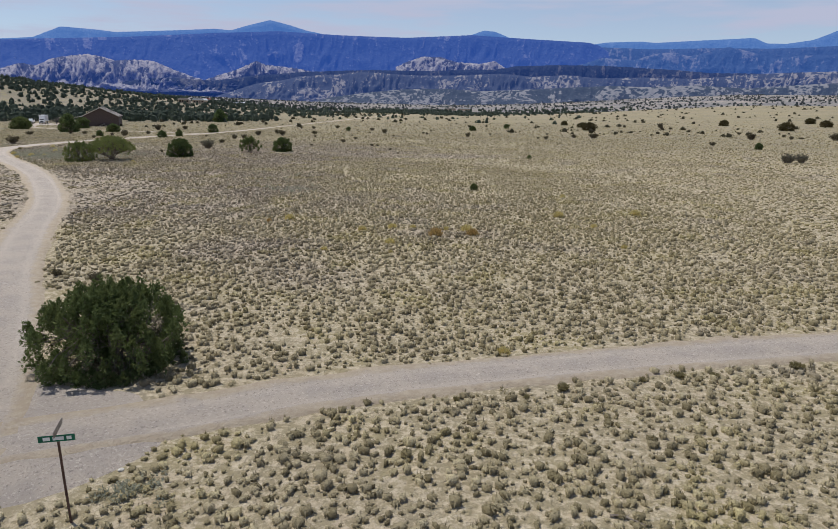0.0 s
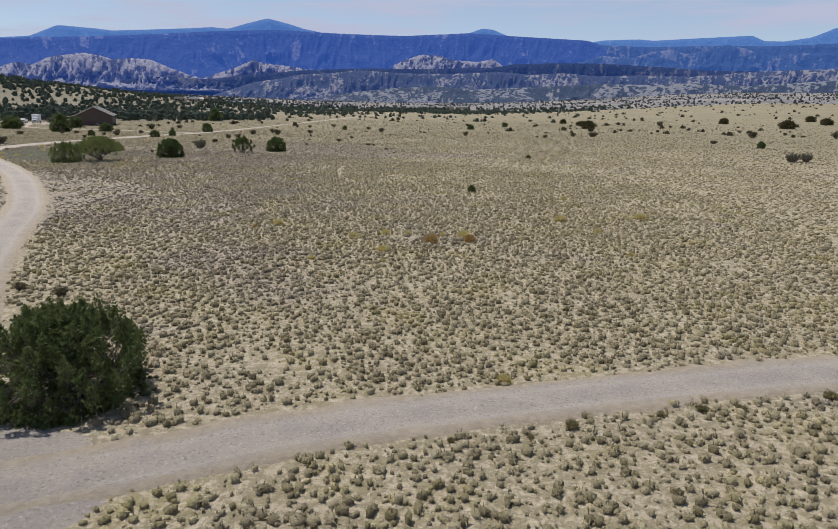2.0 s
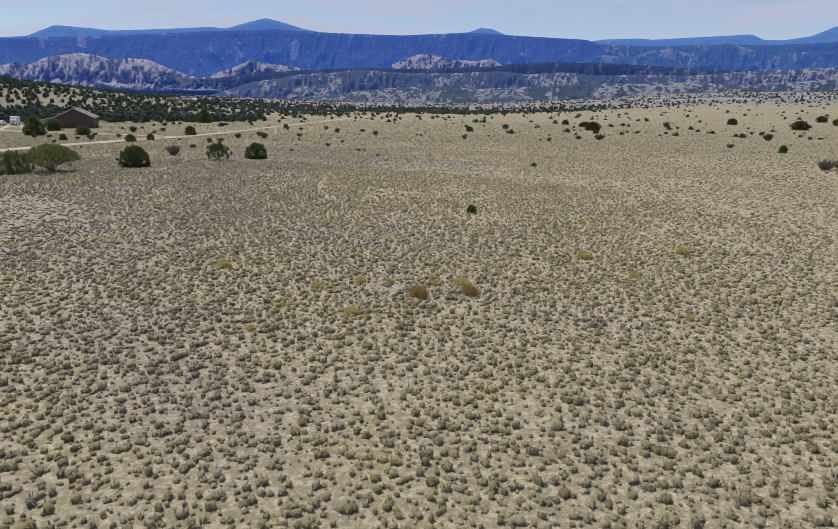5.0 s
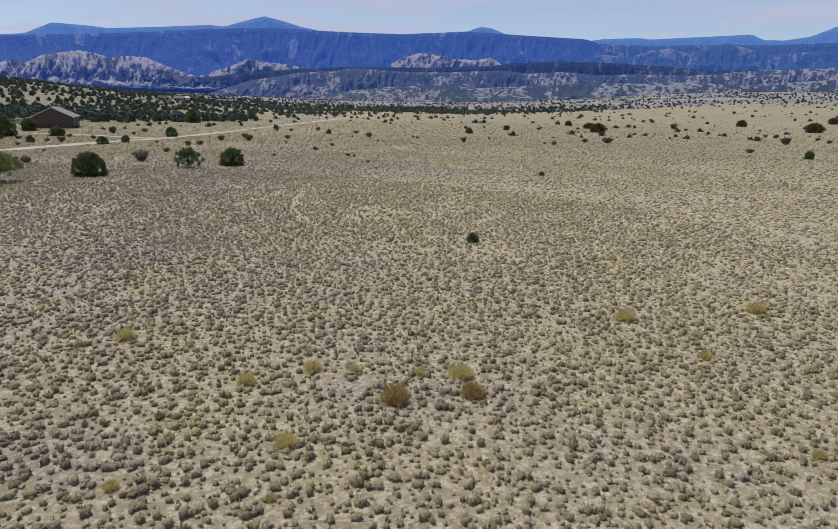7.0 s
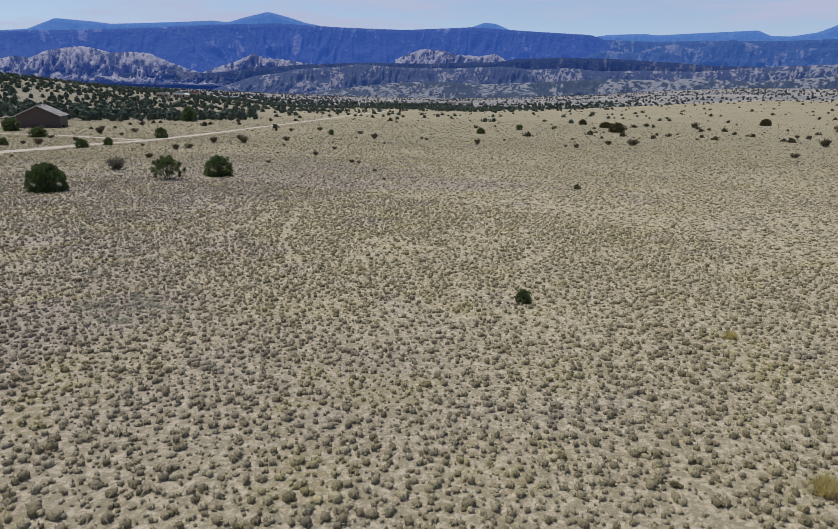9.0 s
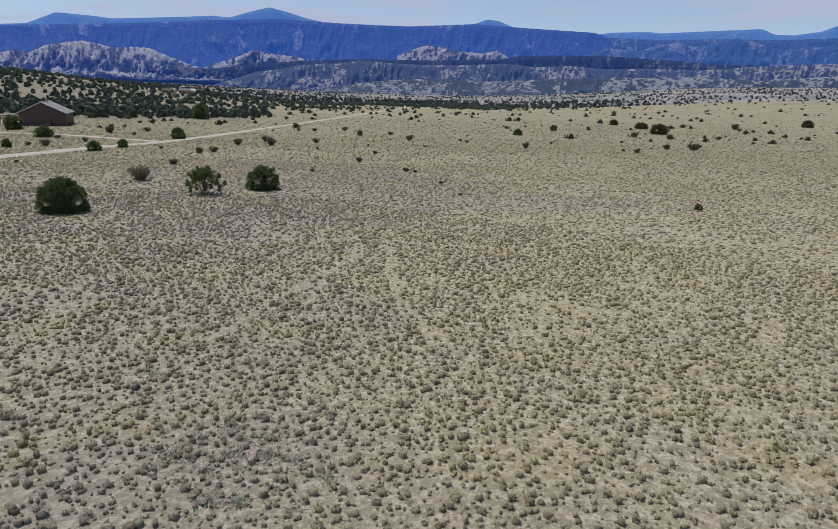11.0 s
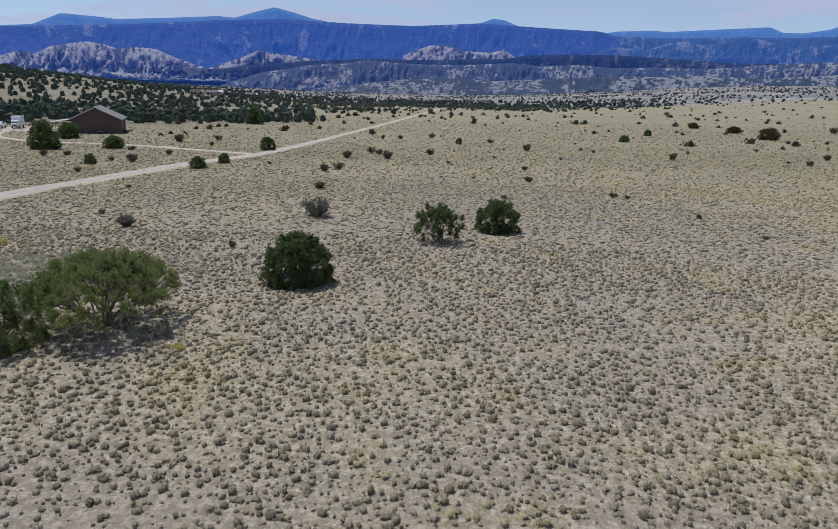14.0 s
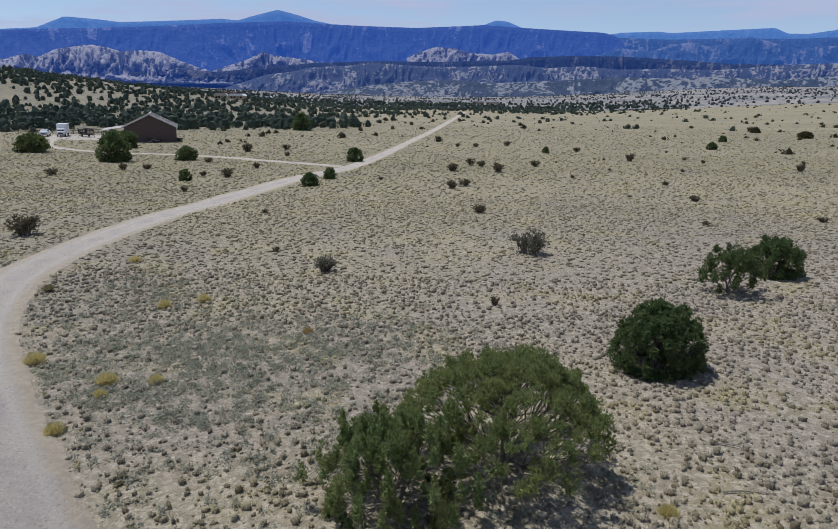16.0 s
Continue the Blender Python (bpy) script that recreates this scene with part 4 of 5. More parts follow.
def heaps(points, sizes, rng, sides, tall=0.75, lumps=1):
    """Rounded, uneven crowns of far plants in one mesh."""
    pieces = []
    for k in range(lumps):
        n = len(points)
        p = points + (rng.normal(0, 0.24, (n, 2)) * sizes[:, None] if k else 0)
        q = sizes * (1.0 if k == 0 else 0.6)
        c = np.stack([p[:, 0], p[:, 1], lay(p[:, 0], p[:, 1])], -1)[:, None]
        s = q[:, None]
        t = rng.uniform(0, 2 * math.pi, (n, 1)) + np.arange(sides) * 2 * math.pi / sides
        out = np.stack([np.cos(t), np.sin(t)], -1)
        ring = lambda r, z: np.concatenate([out * (r * s * rng.uniform(0.75, 1.2, (n, sides)))[..., None], (z * s * rng.uniform(0.8, 1.2, (n, sides)))[..., None]], -1) + c
        peak = np.concatenate([np.zeros((n, 1, 2)), (tall * s * rng.uniform(0.85, 1.1, (n, 1)))[..., None]], -1) + c
        v = np.concatenate([ring(0.40, -0.02), ring(0.50, 0.30 * tall), ring(0.34, 0.78 * tall), peak], 1)
        m = 3 * sides + 1
        i, j = np.arange(sides), (np.arange(sides) + 1) % sides
        one = [np.stack([a + i, a + j, a + sides + j], -1) for a in (0, sides)] + [np.stack([a + i, a + sides + j, a + sides + i], -1) for a in (0, sides)]
        one.append(np.stack([2 * sides + i, 2 * sides + j, np.full(sides, 3 * sides)], -1))
        pieces.append((v.reshape(-1, 3), (np.concatenate(one)[None] + m * np.arange(n)[:, None, None]).reshape(-1, 3)))
    return joined(pieces)


def far_stuff(name, points, sizes, rng, leaves, material, label, category, tall=0.75):
    pieces = [heaps(points, sizes * (0.68 if leaves else 1.0), rng, 3, tall)]
    if leaves:
        pieces.append(clumps(points, sizes, rng, leaves, 0.17, 0.085, tall))
    v, f = joined(pieces)
    tagged(put_mesh(name, mesh_from(name, v, f), material), label, category, kind="stuff")


def build_far_woods():
    rng = np.random.RandomState(61)
    hill = strew(rng, 17000, -640, -50, 250, 720)
    b = (hill[:, 0] + 10) / (hill[:, 1] + 20)
    r = np.hypot(hill[:, 0] + 20, hill[:, 1] - 30)
    thick = value_noise(hill[:, 0], hill[:, 1], 38.0) > 0.40
    chance = sstep(0.20, 0.36, -b) * sstep(262, 300, r) * (0.07 + 0.22 * thick + 0.95 * (1 - sstep(300, 375, r)))
    hill = hill[(rng.rand(len(hill)) < chance) & ~((np.abs(hill[:, 0] + 150) < 26) & (hill[:, 1] < 282))]
    far_stuff("hillside_junipers", hill, (2.2 + 3.2 * rng.rand(len(hill)) ** 1.5) * (1.25 - 0.25 * sstep(330, 390, np.hypot(hill[:, 0] + 20, hill[:, 1] - 30))), rng, 2, JUNIPER_HAZED, "dark green junipers dotted over the pale hillside", "trees", 0.9)
    # The belt of trees along the far edge of the plain.
    belt = strew(rng, 8500, -330, 300, 330, 790)
    b = (belt[:, 0] + 10) / (belt[:, 1] + 20)
    chance = (0.07 + 0.93 * sstep(505, 590, belt[:, 1] - 480 * b + 60 * (value_noise(belt[:, 0], belt[:, 1], 45.0) - 0.5))) * sstep(0.38, 0.6, value_noise(belt[:, 0], belt[:, 1] * 3.0, 60.0)) * (1 - sstep(0.19, 0.25, b) * 0.96)
    belt = belt[rng.rand(len(belt)) < chance]
    far_stuff("plain_edge_junipers", belt, rng.uniform(1.8, 5.2, len(belt)), rng, 2, JUNIPER_HAZED, "belt of dark trees along the far plain", "trees", 0.7)
    # Low scrub scattered over the middle distance.
    low = strew(rng, 1900, -140, 420, 225, 720)
    low = low[(rng.rand(len(low)) < 0.3 + 0.55 * (value_noise(low[:, 0], low[:, 1], 50.0) > 0.5)) & (road_distance(low[:, 0], low[:, 1]) > 1.0)]
    far_stuff("distant_scrub", low, 0.7 + 2.6 * rng.rand(len(low)) ** 2.4, rng, 4, SCRUB_FAR, "dark scrub scattered over the far dry grass", "shrubs", 0.7)
    # A dark line of scrub where the plain falls away.
    edge = strew(rng, 1500, 40, 620, 560, 800)
    r = np.hypot(edge[:, 0] + 20, edge[:, 1] - 30)
    edge = edge[(np.abs(r - 735 - 30 * value_noise(edge[:, 0], edge[:, 1] * 0, 90.0)) < 12) & (rng.rand(len(edge)) < 0.75)]
    far_stuff("edge_scrub", edge, rng.uniform(0.9, 2.6, len(edge)), rng, 0, SCRUB_FAR, "dark scrub where the plain falls away", "shrubs", 0.6)
    # Woods on the valley floor behind the plain's edge.
    floor_ = strew(rng, 4200, -520, 520, 720, 1500)
    b = (floor_[:, 0] + 10) / (floor_[:, 1] + 20)
    floor_ = floor_[rng.rand(len(floor_)) < sstep(0.35, 0.6, value_noise(floor_[:, 0], floor_[:, 1] * 2.2, 90.0)) * (1 - sstep(0.16, 0.30, b)) * (0.35 + 0.65 * sstep(-0.25, -0.05, b))]
    far_stuff("valley_floor_woods", floor_, rng.uniform(3.5, 8.0, len(floor_)), rng, 0, JUNIPER_HAZED, "dark woods on the valley floor behind the plain", "trees", 0.8)
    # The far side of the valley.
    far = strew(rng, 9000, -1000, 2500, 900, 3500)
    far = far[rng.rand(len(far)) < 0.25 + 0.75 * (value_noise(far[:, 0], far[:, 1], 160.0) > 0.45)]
    far_stuff("valley_junipers", far, rng.uniform(3.0, 7.0, len(far)), rng, 0, JUNIPER_VALLEY_HAZED, "junipers dotted over the far side of the valley", "trees", 0.7)


build_far_woods()

# The stretch over which the grass is passed nearest, in plan.
STRETCH = smooth_line([(0, 1), (0, 12), (0, 27), (-4, 43), (-12, 53), (-24, 62), (-40, 71), (-55, 79)], 3.0)


def nearness(x, y):
    """Least distance ahead at which the ground at a place is passed."""
    best = np.full(len(x), 1e9)
    for sx, sy in STRETCH:
        d = y - sy
        ok = (d > 9) & (np.abs(x - sx + 0.06 * d) < 0.70 * d + 3)
        best = np.where(ok, np.minimum(best, d), best)
    return best


def tuft_arrays(points, sizes, rng, sides, rings, blades, wide):
    """Low cushions of matted grass with steep, ragged sides, longer one way than the other, and loose blades over them."""
    n = len(points)
    c = np.stack([points[:, 0], points[:, 1], lay(points[:, 0], points[:, 1])], -1)[:, None]
    s = sizes[:, None]
    turn, thin, lift = rng.uniform(0, math.pi, (n, 1)), rng.uniform(0.5, 1.0, (n, 1)), rng.uniform(0.25, 0.44, (n, 1)) * (1.0 if blades else 0.62)

    def at(r, z, t):
        u, v = r * np.cos(t), r * np.sin(t) * thin
        return np.stack([u * np.cos(turn) - v * np.sin(turn), u * np.sin(turn) + v * np.cos(turn), z * lift + 0 * u], -1) * s[..., None] + c

    rough = lambda lo, hi, k=sides: rng.uniform(lo, hi, (n, k))
    t = np.arange(sides) * 2 * math.pi / sides + rng.uniform(0, 2 * math.pi, (n, 1)) + rough(-0.25, 0.25)
    ragged = rough(0.72, 1.2) * (0.78 if blades > 8 else 0.88 if blades else 1.0)
    stack = [at(0.41 * ragged, rough(-0.3, -0.15), t)]
    if rings > 2:
        stack.append(at(0.51 * ragged, rough(0.35, 0.65), t))
    stack += [at((0.40 if rings > 2 else 0.47) * ragged, rough(0.75, 1.0), t + rough(-0.2, 0.2)), at(rough(0, 0.1, 1), rough(0.85, 1.1, 1), 0 * turn)]
    mat = np.concatenate(stack, 1)
    i, j, m = np.arange(sides), (np.arange(sides) + 1) % sides, rings * sides + 1
    one = [f for a in range(0, (rings - 1) * sides, sides) for f in (np.stack([a + i, a + j, a + sides + j], -1), np.stack([a + i, a + sides + j, a + sides + i], -1))]
    one.append(np.stack([(rings - 1) * sides + i, (rings - 1) * sides + j, np.full(sides, rings * sides)], -1))
    f = (np.concatenate(one)[None] + m * np.arange(n)[:, None, None]).reshape(-1, 3)
    base = rng.rand(n, 1)
    v, hue = mat.reshape(-1, 3), np.repeat(base, m, 1).ravel()
    if blades:
        t = rng.uniform(0, 2 * math.pi, (n, 1)) + np.arange(blades) * 2.4 + rng.normal(0, 0.3, (n, blades))
        r = rng.uniform(0.0, 1.0, (n, blades))
        # Most blades droop over the rim like thatch; every third one stands up.
        up = np.arange(blades) % 3 == 2
        root = at(np.where(up, 0.02 + 0.28 * r, 0.04 + 0.28 * r), np.where(up, 0.55, 1.05 - 0.15 * r), t)
        tip = at(np.where(up, 0.06 + 0.46 * r, 0.34 + 0.30 * r), np.where(up, rng.uniform(1.1, 1.9, (n, blades)), rng.uniform(0.15, 0.85, (n, blades))), t + rng.normal(0, 0.3, (n, blades)))
        side = at(wide * rng.uniform(0.7, 1.3, (n, blades)), 0 * r, t + 1.57) - c
        w = np.stack([root - side, root + side, tip], 2).reshape(-1, 3)
        f = np.concatenate([f, np.arange(len(w)).reshape(-1, 3) + len(v)])
        v = np.concatenate([v, w])
        hue = np.concatenate([hue, np.repeat(np.clip(base * 0.7 + rng.uniform(0, 0.4, (n, blades)), 0, 1).ravel(), 3)])
    return v, f, hue


# Bare tracks that animals have trodden through the grass.
TRAILS = [[(-18, 99), (-17.0, 98.6), (-15.8, 91.5), (-14.9, 86.6), (-13.4, 81.9), (-11, 77)], [(-18.5, 97), (-19.1, 91.9), (-20.5, 87.6), (-21.8, 82.2), (-22.6, 78.5)],
          [(-42.4, 93.6), (-36.5, 95.4), (-28.3, 98.0), (-18.3, 99.1), (-10.8, 98.4), (-6.2, 98.5), (-1.3, 102.0), (5.5, 110.1)]]


def trail_distance(x, y):
    best = np.full(np.shape(x), 1e9)
    for line in TRAILS:
        pts = smooth_line(line, 2.0)
        for a, b in zip(pts, pts[1:]):
            d = b - a
            t = np.clip(((x - a[0]) * d[0] + (y - a[1]) * d[1]) / (d @ d), 0, 1)
            best = np.minimum(best, np.hypot(x - a[0] - t * d[0], y - a[1] - t * d[1]))
    return best


def build_grass():
    rng = np.random.RandomState(71)
    # distance passed, tufts to the square metre, sizes, sides, rings, blades and their half width, plan
    bands = [(0, 21, 12.5, (0.15, 0.48), 4, 2, 9, 0.06, (-85, 35, 9, 107)), (21, 40, 11.5, (0.15, 0.46), 4, 2, 3, 0.065, (-95, 48, 10, 125)), (40, 75, 5.6, (0.22, 0.58), 3, 2, 0, 0.1, (-118, 75, 10, 160)),
             (75, 170, 1.9, (0.28, 0.66), 3, 2, 0, 0.1, (-175, 135, 15, 252)), (110, 330, 0.36, (0.4, 0.9), 3, 2, 0, 0.1, (-240, 230, 80, 420)), (1e8, 1e10, 0.2, (0.22, 0.5), 3, 2, 0, 0.1, (-120, 70, -25, 130))]
    for d0, d1, density, (s0, s1), sides, rings, blades, wide, (x0, x1, y0, y1) in bands:
        p = spread_out(rng, density, x0, x1, y0, y1)
        d = nearness(p[:, 0], p[:, 1])
        p, d = p[(d > d0) & (d <= d1)], d[(d > d0) & (d <= d1)]
        cover = 0.50 + 0.50 * sstep(0.26, 0.46, 0.55 * value_noise(p[:, 0], p[:, 1], 1.3) + 0.45 * value_noise(p[:, 0] + 90, p[:, 1], 7.0))
        cover *= sstep(-0.15, 0.75, road_distance(p[:, 0], p[:, 1]) + 0.7 * (value_noise(p[:, 0], p[:, 1] + 20, 1.6) - 0.5))
        cover *= 0.25 + 0.75 * sstep(0.15, 0.4, trail_distance(p[:, 0], p[:, 1]))
        cover *= 1 - 0.55 * (1 - sstep(0.5, 1.1, np.hypot((p[:, 0] + 67) / 11, (p[:, 1] - 103) / 8) + 0.6 * (value_noise(p[:, 0], p[:, 1], 3.0) - 0.5)))
        if d0 == 75:
            cover *= 1 - sstep(100, 165, d)
        if d0 == 110:
            cover *= sstep(110, 160, d) * (1 - sstep(180, 330, d))
        keep = rng.rand(len(p)) < cover
        p, d = p[keep], d[keep]
        # The grass grows shorter towards the bend of the road.
        sizes = (s0 + (s1 - s0) * 1.15 * rng.rand(len(p)) ** 1.9) * (1 - 0.10 * sstep(52, 74, p[:, 1] + 6 * value_noise(p[:, 0], p[:, 1], 9.0)) * (d < 75))
        v, f, hue = tuft_arrays(p, sizes, rng, sides, rings, blades, wide)
        ob = put_mesh("bunch_grass", mesh_from("bunch_grass", v, f, hue, True, zone=zone(v[:, 0], v[:, 1])), TUFTS)
        tagged(ob, "dry tan and olive bunch grass tufts on bare soil", "grass", kind="stuff")


build_grass()


def build_sage():
    """Low grey-green sage in patches, most of it along the bend of the road."""
    rng = np.random.RandomState(81)
    spots = []
    for cx, cy, rx, ry, n in [(-67, 103, 9, 8, 1100), (-74, 112, 5, 6, 240), (-18, 69.5, 3.4, 3.2, 60), (-7.9, 14.3, 0.8, 0.45, 16), (-61, 107, 8, 5, 420), (-57, 97, 9, 4, 200), (-90, 118, 7, 5, 160), (-23, 80, 7, 5, 40)]:
        p = np.stack([rng.normal(cx, rx / 2, n), rng.normal(cy, ry / 2, n)], -1)
        spots.append(p[road_distance(p[:, 0], p[:, 1]) > 0.2])
    p = np.concatenate(spots)
    v, f = clumps(p, rng.uniform(0.3, 0.7, len(p)), rng, 5, 0.18, 0.05, 0.55)
    tagged(put_mesh("low_sage", mesh_from("low_sage", v, f), SAGE), "low grey-green sage in patches near the road", "shrubs", kind="stuff")
    # Dark tussocks along the road's edges.
    q = []
    for _, line, half, _ in ROADS[:2]:
        for c in smooth_line(line, 0.9):
            for _ in range(3 if 75 < c[1] < 150 else 1 if c[1] < 150 else 0):
                t, s = rng.uniform(0, 2 * math.pi), half + rng.uniform(0.1, 0.9)
                q.append(c + s * np.array([math.cos(t), math.sin(t)]))
    q = np.array(q)
    q = q[road_distance(q[:, 0], q[:, 1]) > 0.05]
    v, f = clumps(q, rng.uniform(0.18, 0.55, len(q)), rng, 5, 0.20, 0.05, 0.7)
    tagged(put_mesh("roadside_tussocks", mesh_from("roadside_tussocks", v, f), OLIVE_TUFT), "olive-brown tussocks along the gravel road's edge", "grass", kind="stuff")


build_sage()

# ---- the street sign ----


def build_sign():
    sign = new("street_sign")
    v, f = tube([(0.06, -0.02, -0.25), (0.012, 0, 0.06), (-0.01, 0, 0.9), (-0.03, 0.0, 2.06)], [0.034, 0.033, 0.033, 0.033], 4)
    post = put_mesh("post", mesh_from("post", v, f), RUSTY_POST, sign, "rusted steel post, bent at its foot")
    part("cap", box(bmesh.new(), 0.07, 0.07, 0.07, pose(-0.03, 0, 2.03), 0.01), STEEL, post)
    face = pose(-0.03, -0.045, 2.045, 0, 0, 16)
    blade = part("name_plate", box(bmesh.new(), 0.74, 0.006, 0.155, face, 0.002), SIGN_GREEN, sign, "green name plate with white lettering")
    for x, w in ((-0.27, 0.14), (-0.075, 0.22), (0.20, 0.10)):
        part("lettering", box(bmesh.new(), w, 0.004, 0.08, face @ pose(x + w / 2, -0.006, 0.038)), WHITE_MARK, blade)
    part("cross_plate", box(bmesh.new(), 0.006, 0.72, 0.15, pose(-0.045, 0.06, 2.235, 0, 0, 19), 0.002), SIGN_BACK, sign, "bare grey back of the crossing name plate")
    sign.matrix_world = pose(-8.58, 13.24, float(lay(-8.58, 13.24)))
    tagged(sign, "green street name sign on a rusty leaning post", "sign")


build_sign()

# ---- the barn and its yard ----


def prism(bm, outline, y0, y1):
    """A plate with that outline in x and z, from y0 to y1."""
    a = [bm.verts.new((x, y0, z)) for x, z in outline]
    b = [bm.verts.new((x, y1, z)) for x, z in outline]
    bm.faces.new(a), bm.faces.new(b[::-1])
    for i in range(len(a)):
        q = (i + 1) % len(a)
        bm.faces.new((a[q], a[i], b[i], b[q]))
    return bm


def build_barn():
    barn = new("barn")
    w, d, eave, ridge = 11.8, 15.0, 3.7, 6.6
    gable = [(0, -0.6), (w, -0.6), (w, eave), (w / 2, ridge), (0, eave)]
    part("front_wall", prism(bmesh.new(), gable, 0.0, 0.2), BARN_WALL, barn)
    part("back_wall", prism(bmesh.new(), gable, d - 0.2, d), BARN_WALL, barn)
    for x in (0.1, w - 0.1):
        part("side_wall", box(bmesh.new(), 0.2, d - 0.404, eave + 0.5, pose(x, d / 2, -0.6)), BARN_WALL, barn)
    slope = (ridge - eave) / (w / 2)
    for sgn in (-1, 1):
        x0, x1 = w / 2, w / 2 + sgn * (w / 2 + 0.5)
        z1 = ridge - slope * (w / 2 + 0.5)
        roof = part("roof_slope", prism(bmesh.new(), [(x0, ridge + 0.02), (x1, z1 + 0.02), (x1, z1 + 0.16), (x0, ridge + 0.16)], -0.5, d + 0.5), METAL_ROOF, barn, "pale weathered sheet metal roof")
        part("fascia", prism(bmesh.new(), [(x0, ridge - 0.12), (x1, z1 - 0.12), (x1, z1 + 0.165), (x0, ridge + 0.165)], -0.56, -0.503), PALE_STONE, roof, "pale fascia board")
        for k in range(1, 12):
            y = k * d / 12
            part("seam", prism(bmesh.new(), [(x0, ridge + 0.16), (x1, z1 + 0.16), (x1, z1 + 0.21), (x0, ridge + 0.21)], y - 0.03, y + 0.03), METAL_ROOF, roof)
    part("ridge_cap", box(bmesh.new(), 0.5, d + 1.0, 0.1, pose(w / 2, d / 2, ridge + 0.15)), METAL_ROOF, barn)
    lean = part("lean_to_roof", prism(bmesh.new(), [(-0.55, 3.33), (-5.4, 2.6), (-5.4, 2.72), (-0.55, 3.45)], 1.0, d - 1), METAL_ROOF, barn, "pale sheet roof of the open lean-to")
    for k in range(4):
        y = 1.4 + k * (d - 2.8) / 3
        part("lean_to_post", box(bmesh.new(), 0.16, 0.16, 3.2, pose(-5.1, y, -0.6)), OLD_WOOD, barn)
    part("beam", box(bmesh.new(), 0.14, d - 2.2, 0.2, pose(-5.1, d / 2, 2.42)), OLD_WOOD, barn)
    part("side_door", box(bmesh.new(), 0.06, 3.4, 2.9, pose(-0.04, 6.0, -0.2)), DARK_METAL, barn, "dark sliding door on the lean-to side")
    barn.matrix_world = pose(-136.9, 231.0, float(lay(-131, 234)) + 0.05, 0, 0, 23.8)
    tagged(barn, "brown metal barn with a pale gabled roof", "barn")


build_barn()


def wheel(parent, x, y, r=0.4, wide=0.26):
    bm = bmesh.new()
    bmesh.ops.create_cone(bm, cap_ends=True, segments=18, radius1=r, radius2=r, depth=wide, matrix=pose(x, y, r, 0, 90, 0))
    bmesh.ops.bevel(bm, geom=[e for e in bm.edges if len(e.link_faces) == 2 and any(len(f.verts) > 4 for f in e.link_faces)], offset=0.05, segments=1, affect="EDGES")
    tyre = part("wheel", bm, RUBBER, parent)
    bm = bmesh.new()
    bmesh.ops.create_cone(bm, cap_ends=True, segments=14, radius1=r * 0.58, radius2=r * 0.5, depth=wide + 0.02, matrix=pose(x, y, r, 0, 90, 0))
    part("rim", bm, STEEL, tyre)


def build_pickup(label):
    """A pickup with its nose towards -y."""
    car = new("pickup_truck")
    bm = bmesh.new()
    box(bm, 1.9, 5.4, 0.62, pose(0, 0, 0.45), 0.09)
    box(bm, 1.84, 1.55, 0.3, pose(0, -1.85, 1.0), 0.1)
    part("body", bm, WHITE_PAINT, car)
    cab = bmesh.new()
    made = bmesh.ops.create_cube(cab, size=1.0)["verts"]
    for v in made:
        up = v.co.z > 0
        v.co = Vector((v.co.x * (1.5 if up else 1.8), -0.25 + v.co.y * (1.45 if up else 2.3), 1.85 if up else 1.05))
    bmesh.ops.bevel(cab, geom=cab.edges[:], offset=0.07, segments=2, affect="EDGES")
    part("cab", cab, WHITE_PAINT, car)
    part("windscreen", box(bmesh.new(), 1.42, 0.04, 0.62, pose(0, -1.2, 1.16, -27)), DARK_GLASS, car)
    for x in (-0.86, 0.86):
        part("side_window", box(bmesh.new(), 0.03, 1.4, 0.46, pose(x, -0.25, 1.24, 0, -math.copysign(10, x))), DARK_GLASS, car)
        part("bed_side", box(bmesh.new(), 0.1, 1.9, 0.34, pose(x, 1.7, 1.05), 0.02), WHITE_PAINT, car)
        part("headlight", box(bmesh.new(), 0.34, 0.06, 0.18, pose(x * 0.85, -2.7, 0.84)), STEEL, car)
        for y in (-1.75, 1.65):
            wheel(car, x, y)
    part("grille", box(bmesh.new(), 0.95, 0.05, 0.24, pose(0, -2.7, 0.8)), DARK_METAL, car)
    part("bumper", box(bmesh.new(), 1.86, 0.14, 0.2, pose(0, -2.76, 0.46), 0.03), STEEL, car)
    part("tailgate", box(bmesh.new(), 1.66, 0.08, 0.34, pose(0, 2.62, 1.05), 0.02), WHITE_PAINT, car)
    return tagged(car, label, "truck")


def rest(ob, x, y, turn, up=0.055):
    ob.matrix_world = pose(x, y, float(lay(x, y)) + up, 0, 0, turn)


rest(build_pickup("white pickup truck parked on the gravel yard"), -166.0, 244.5, 24)


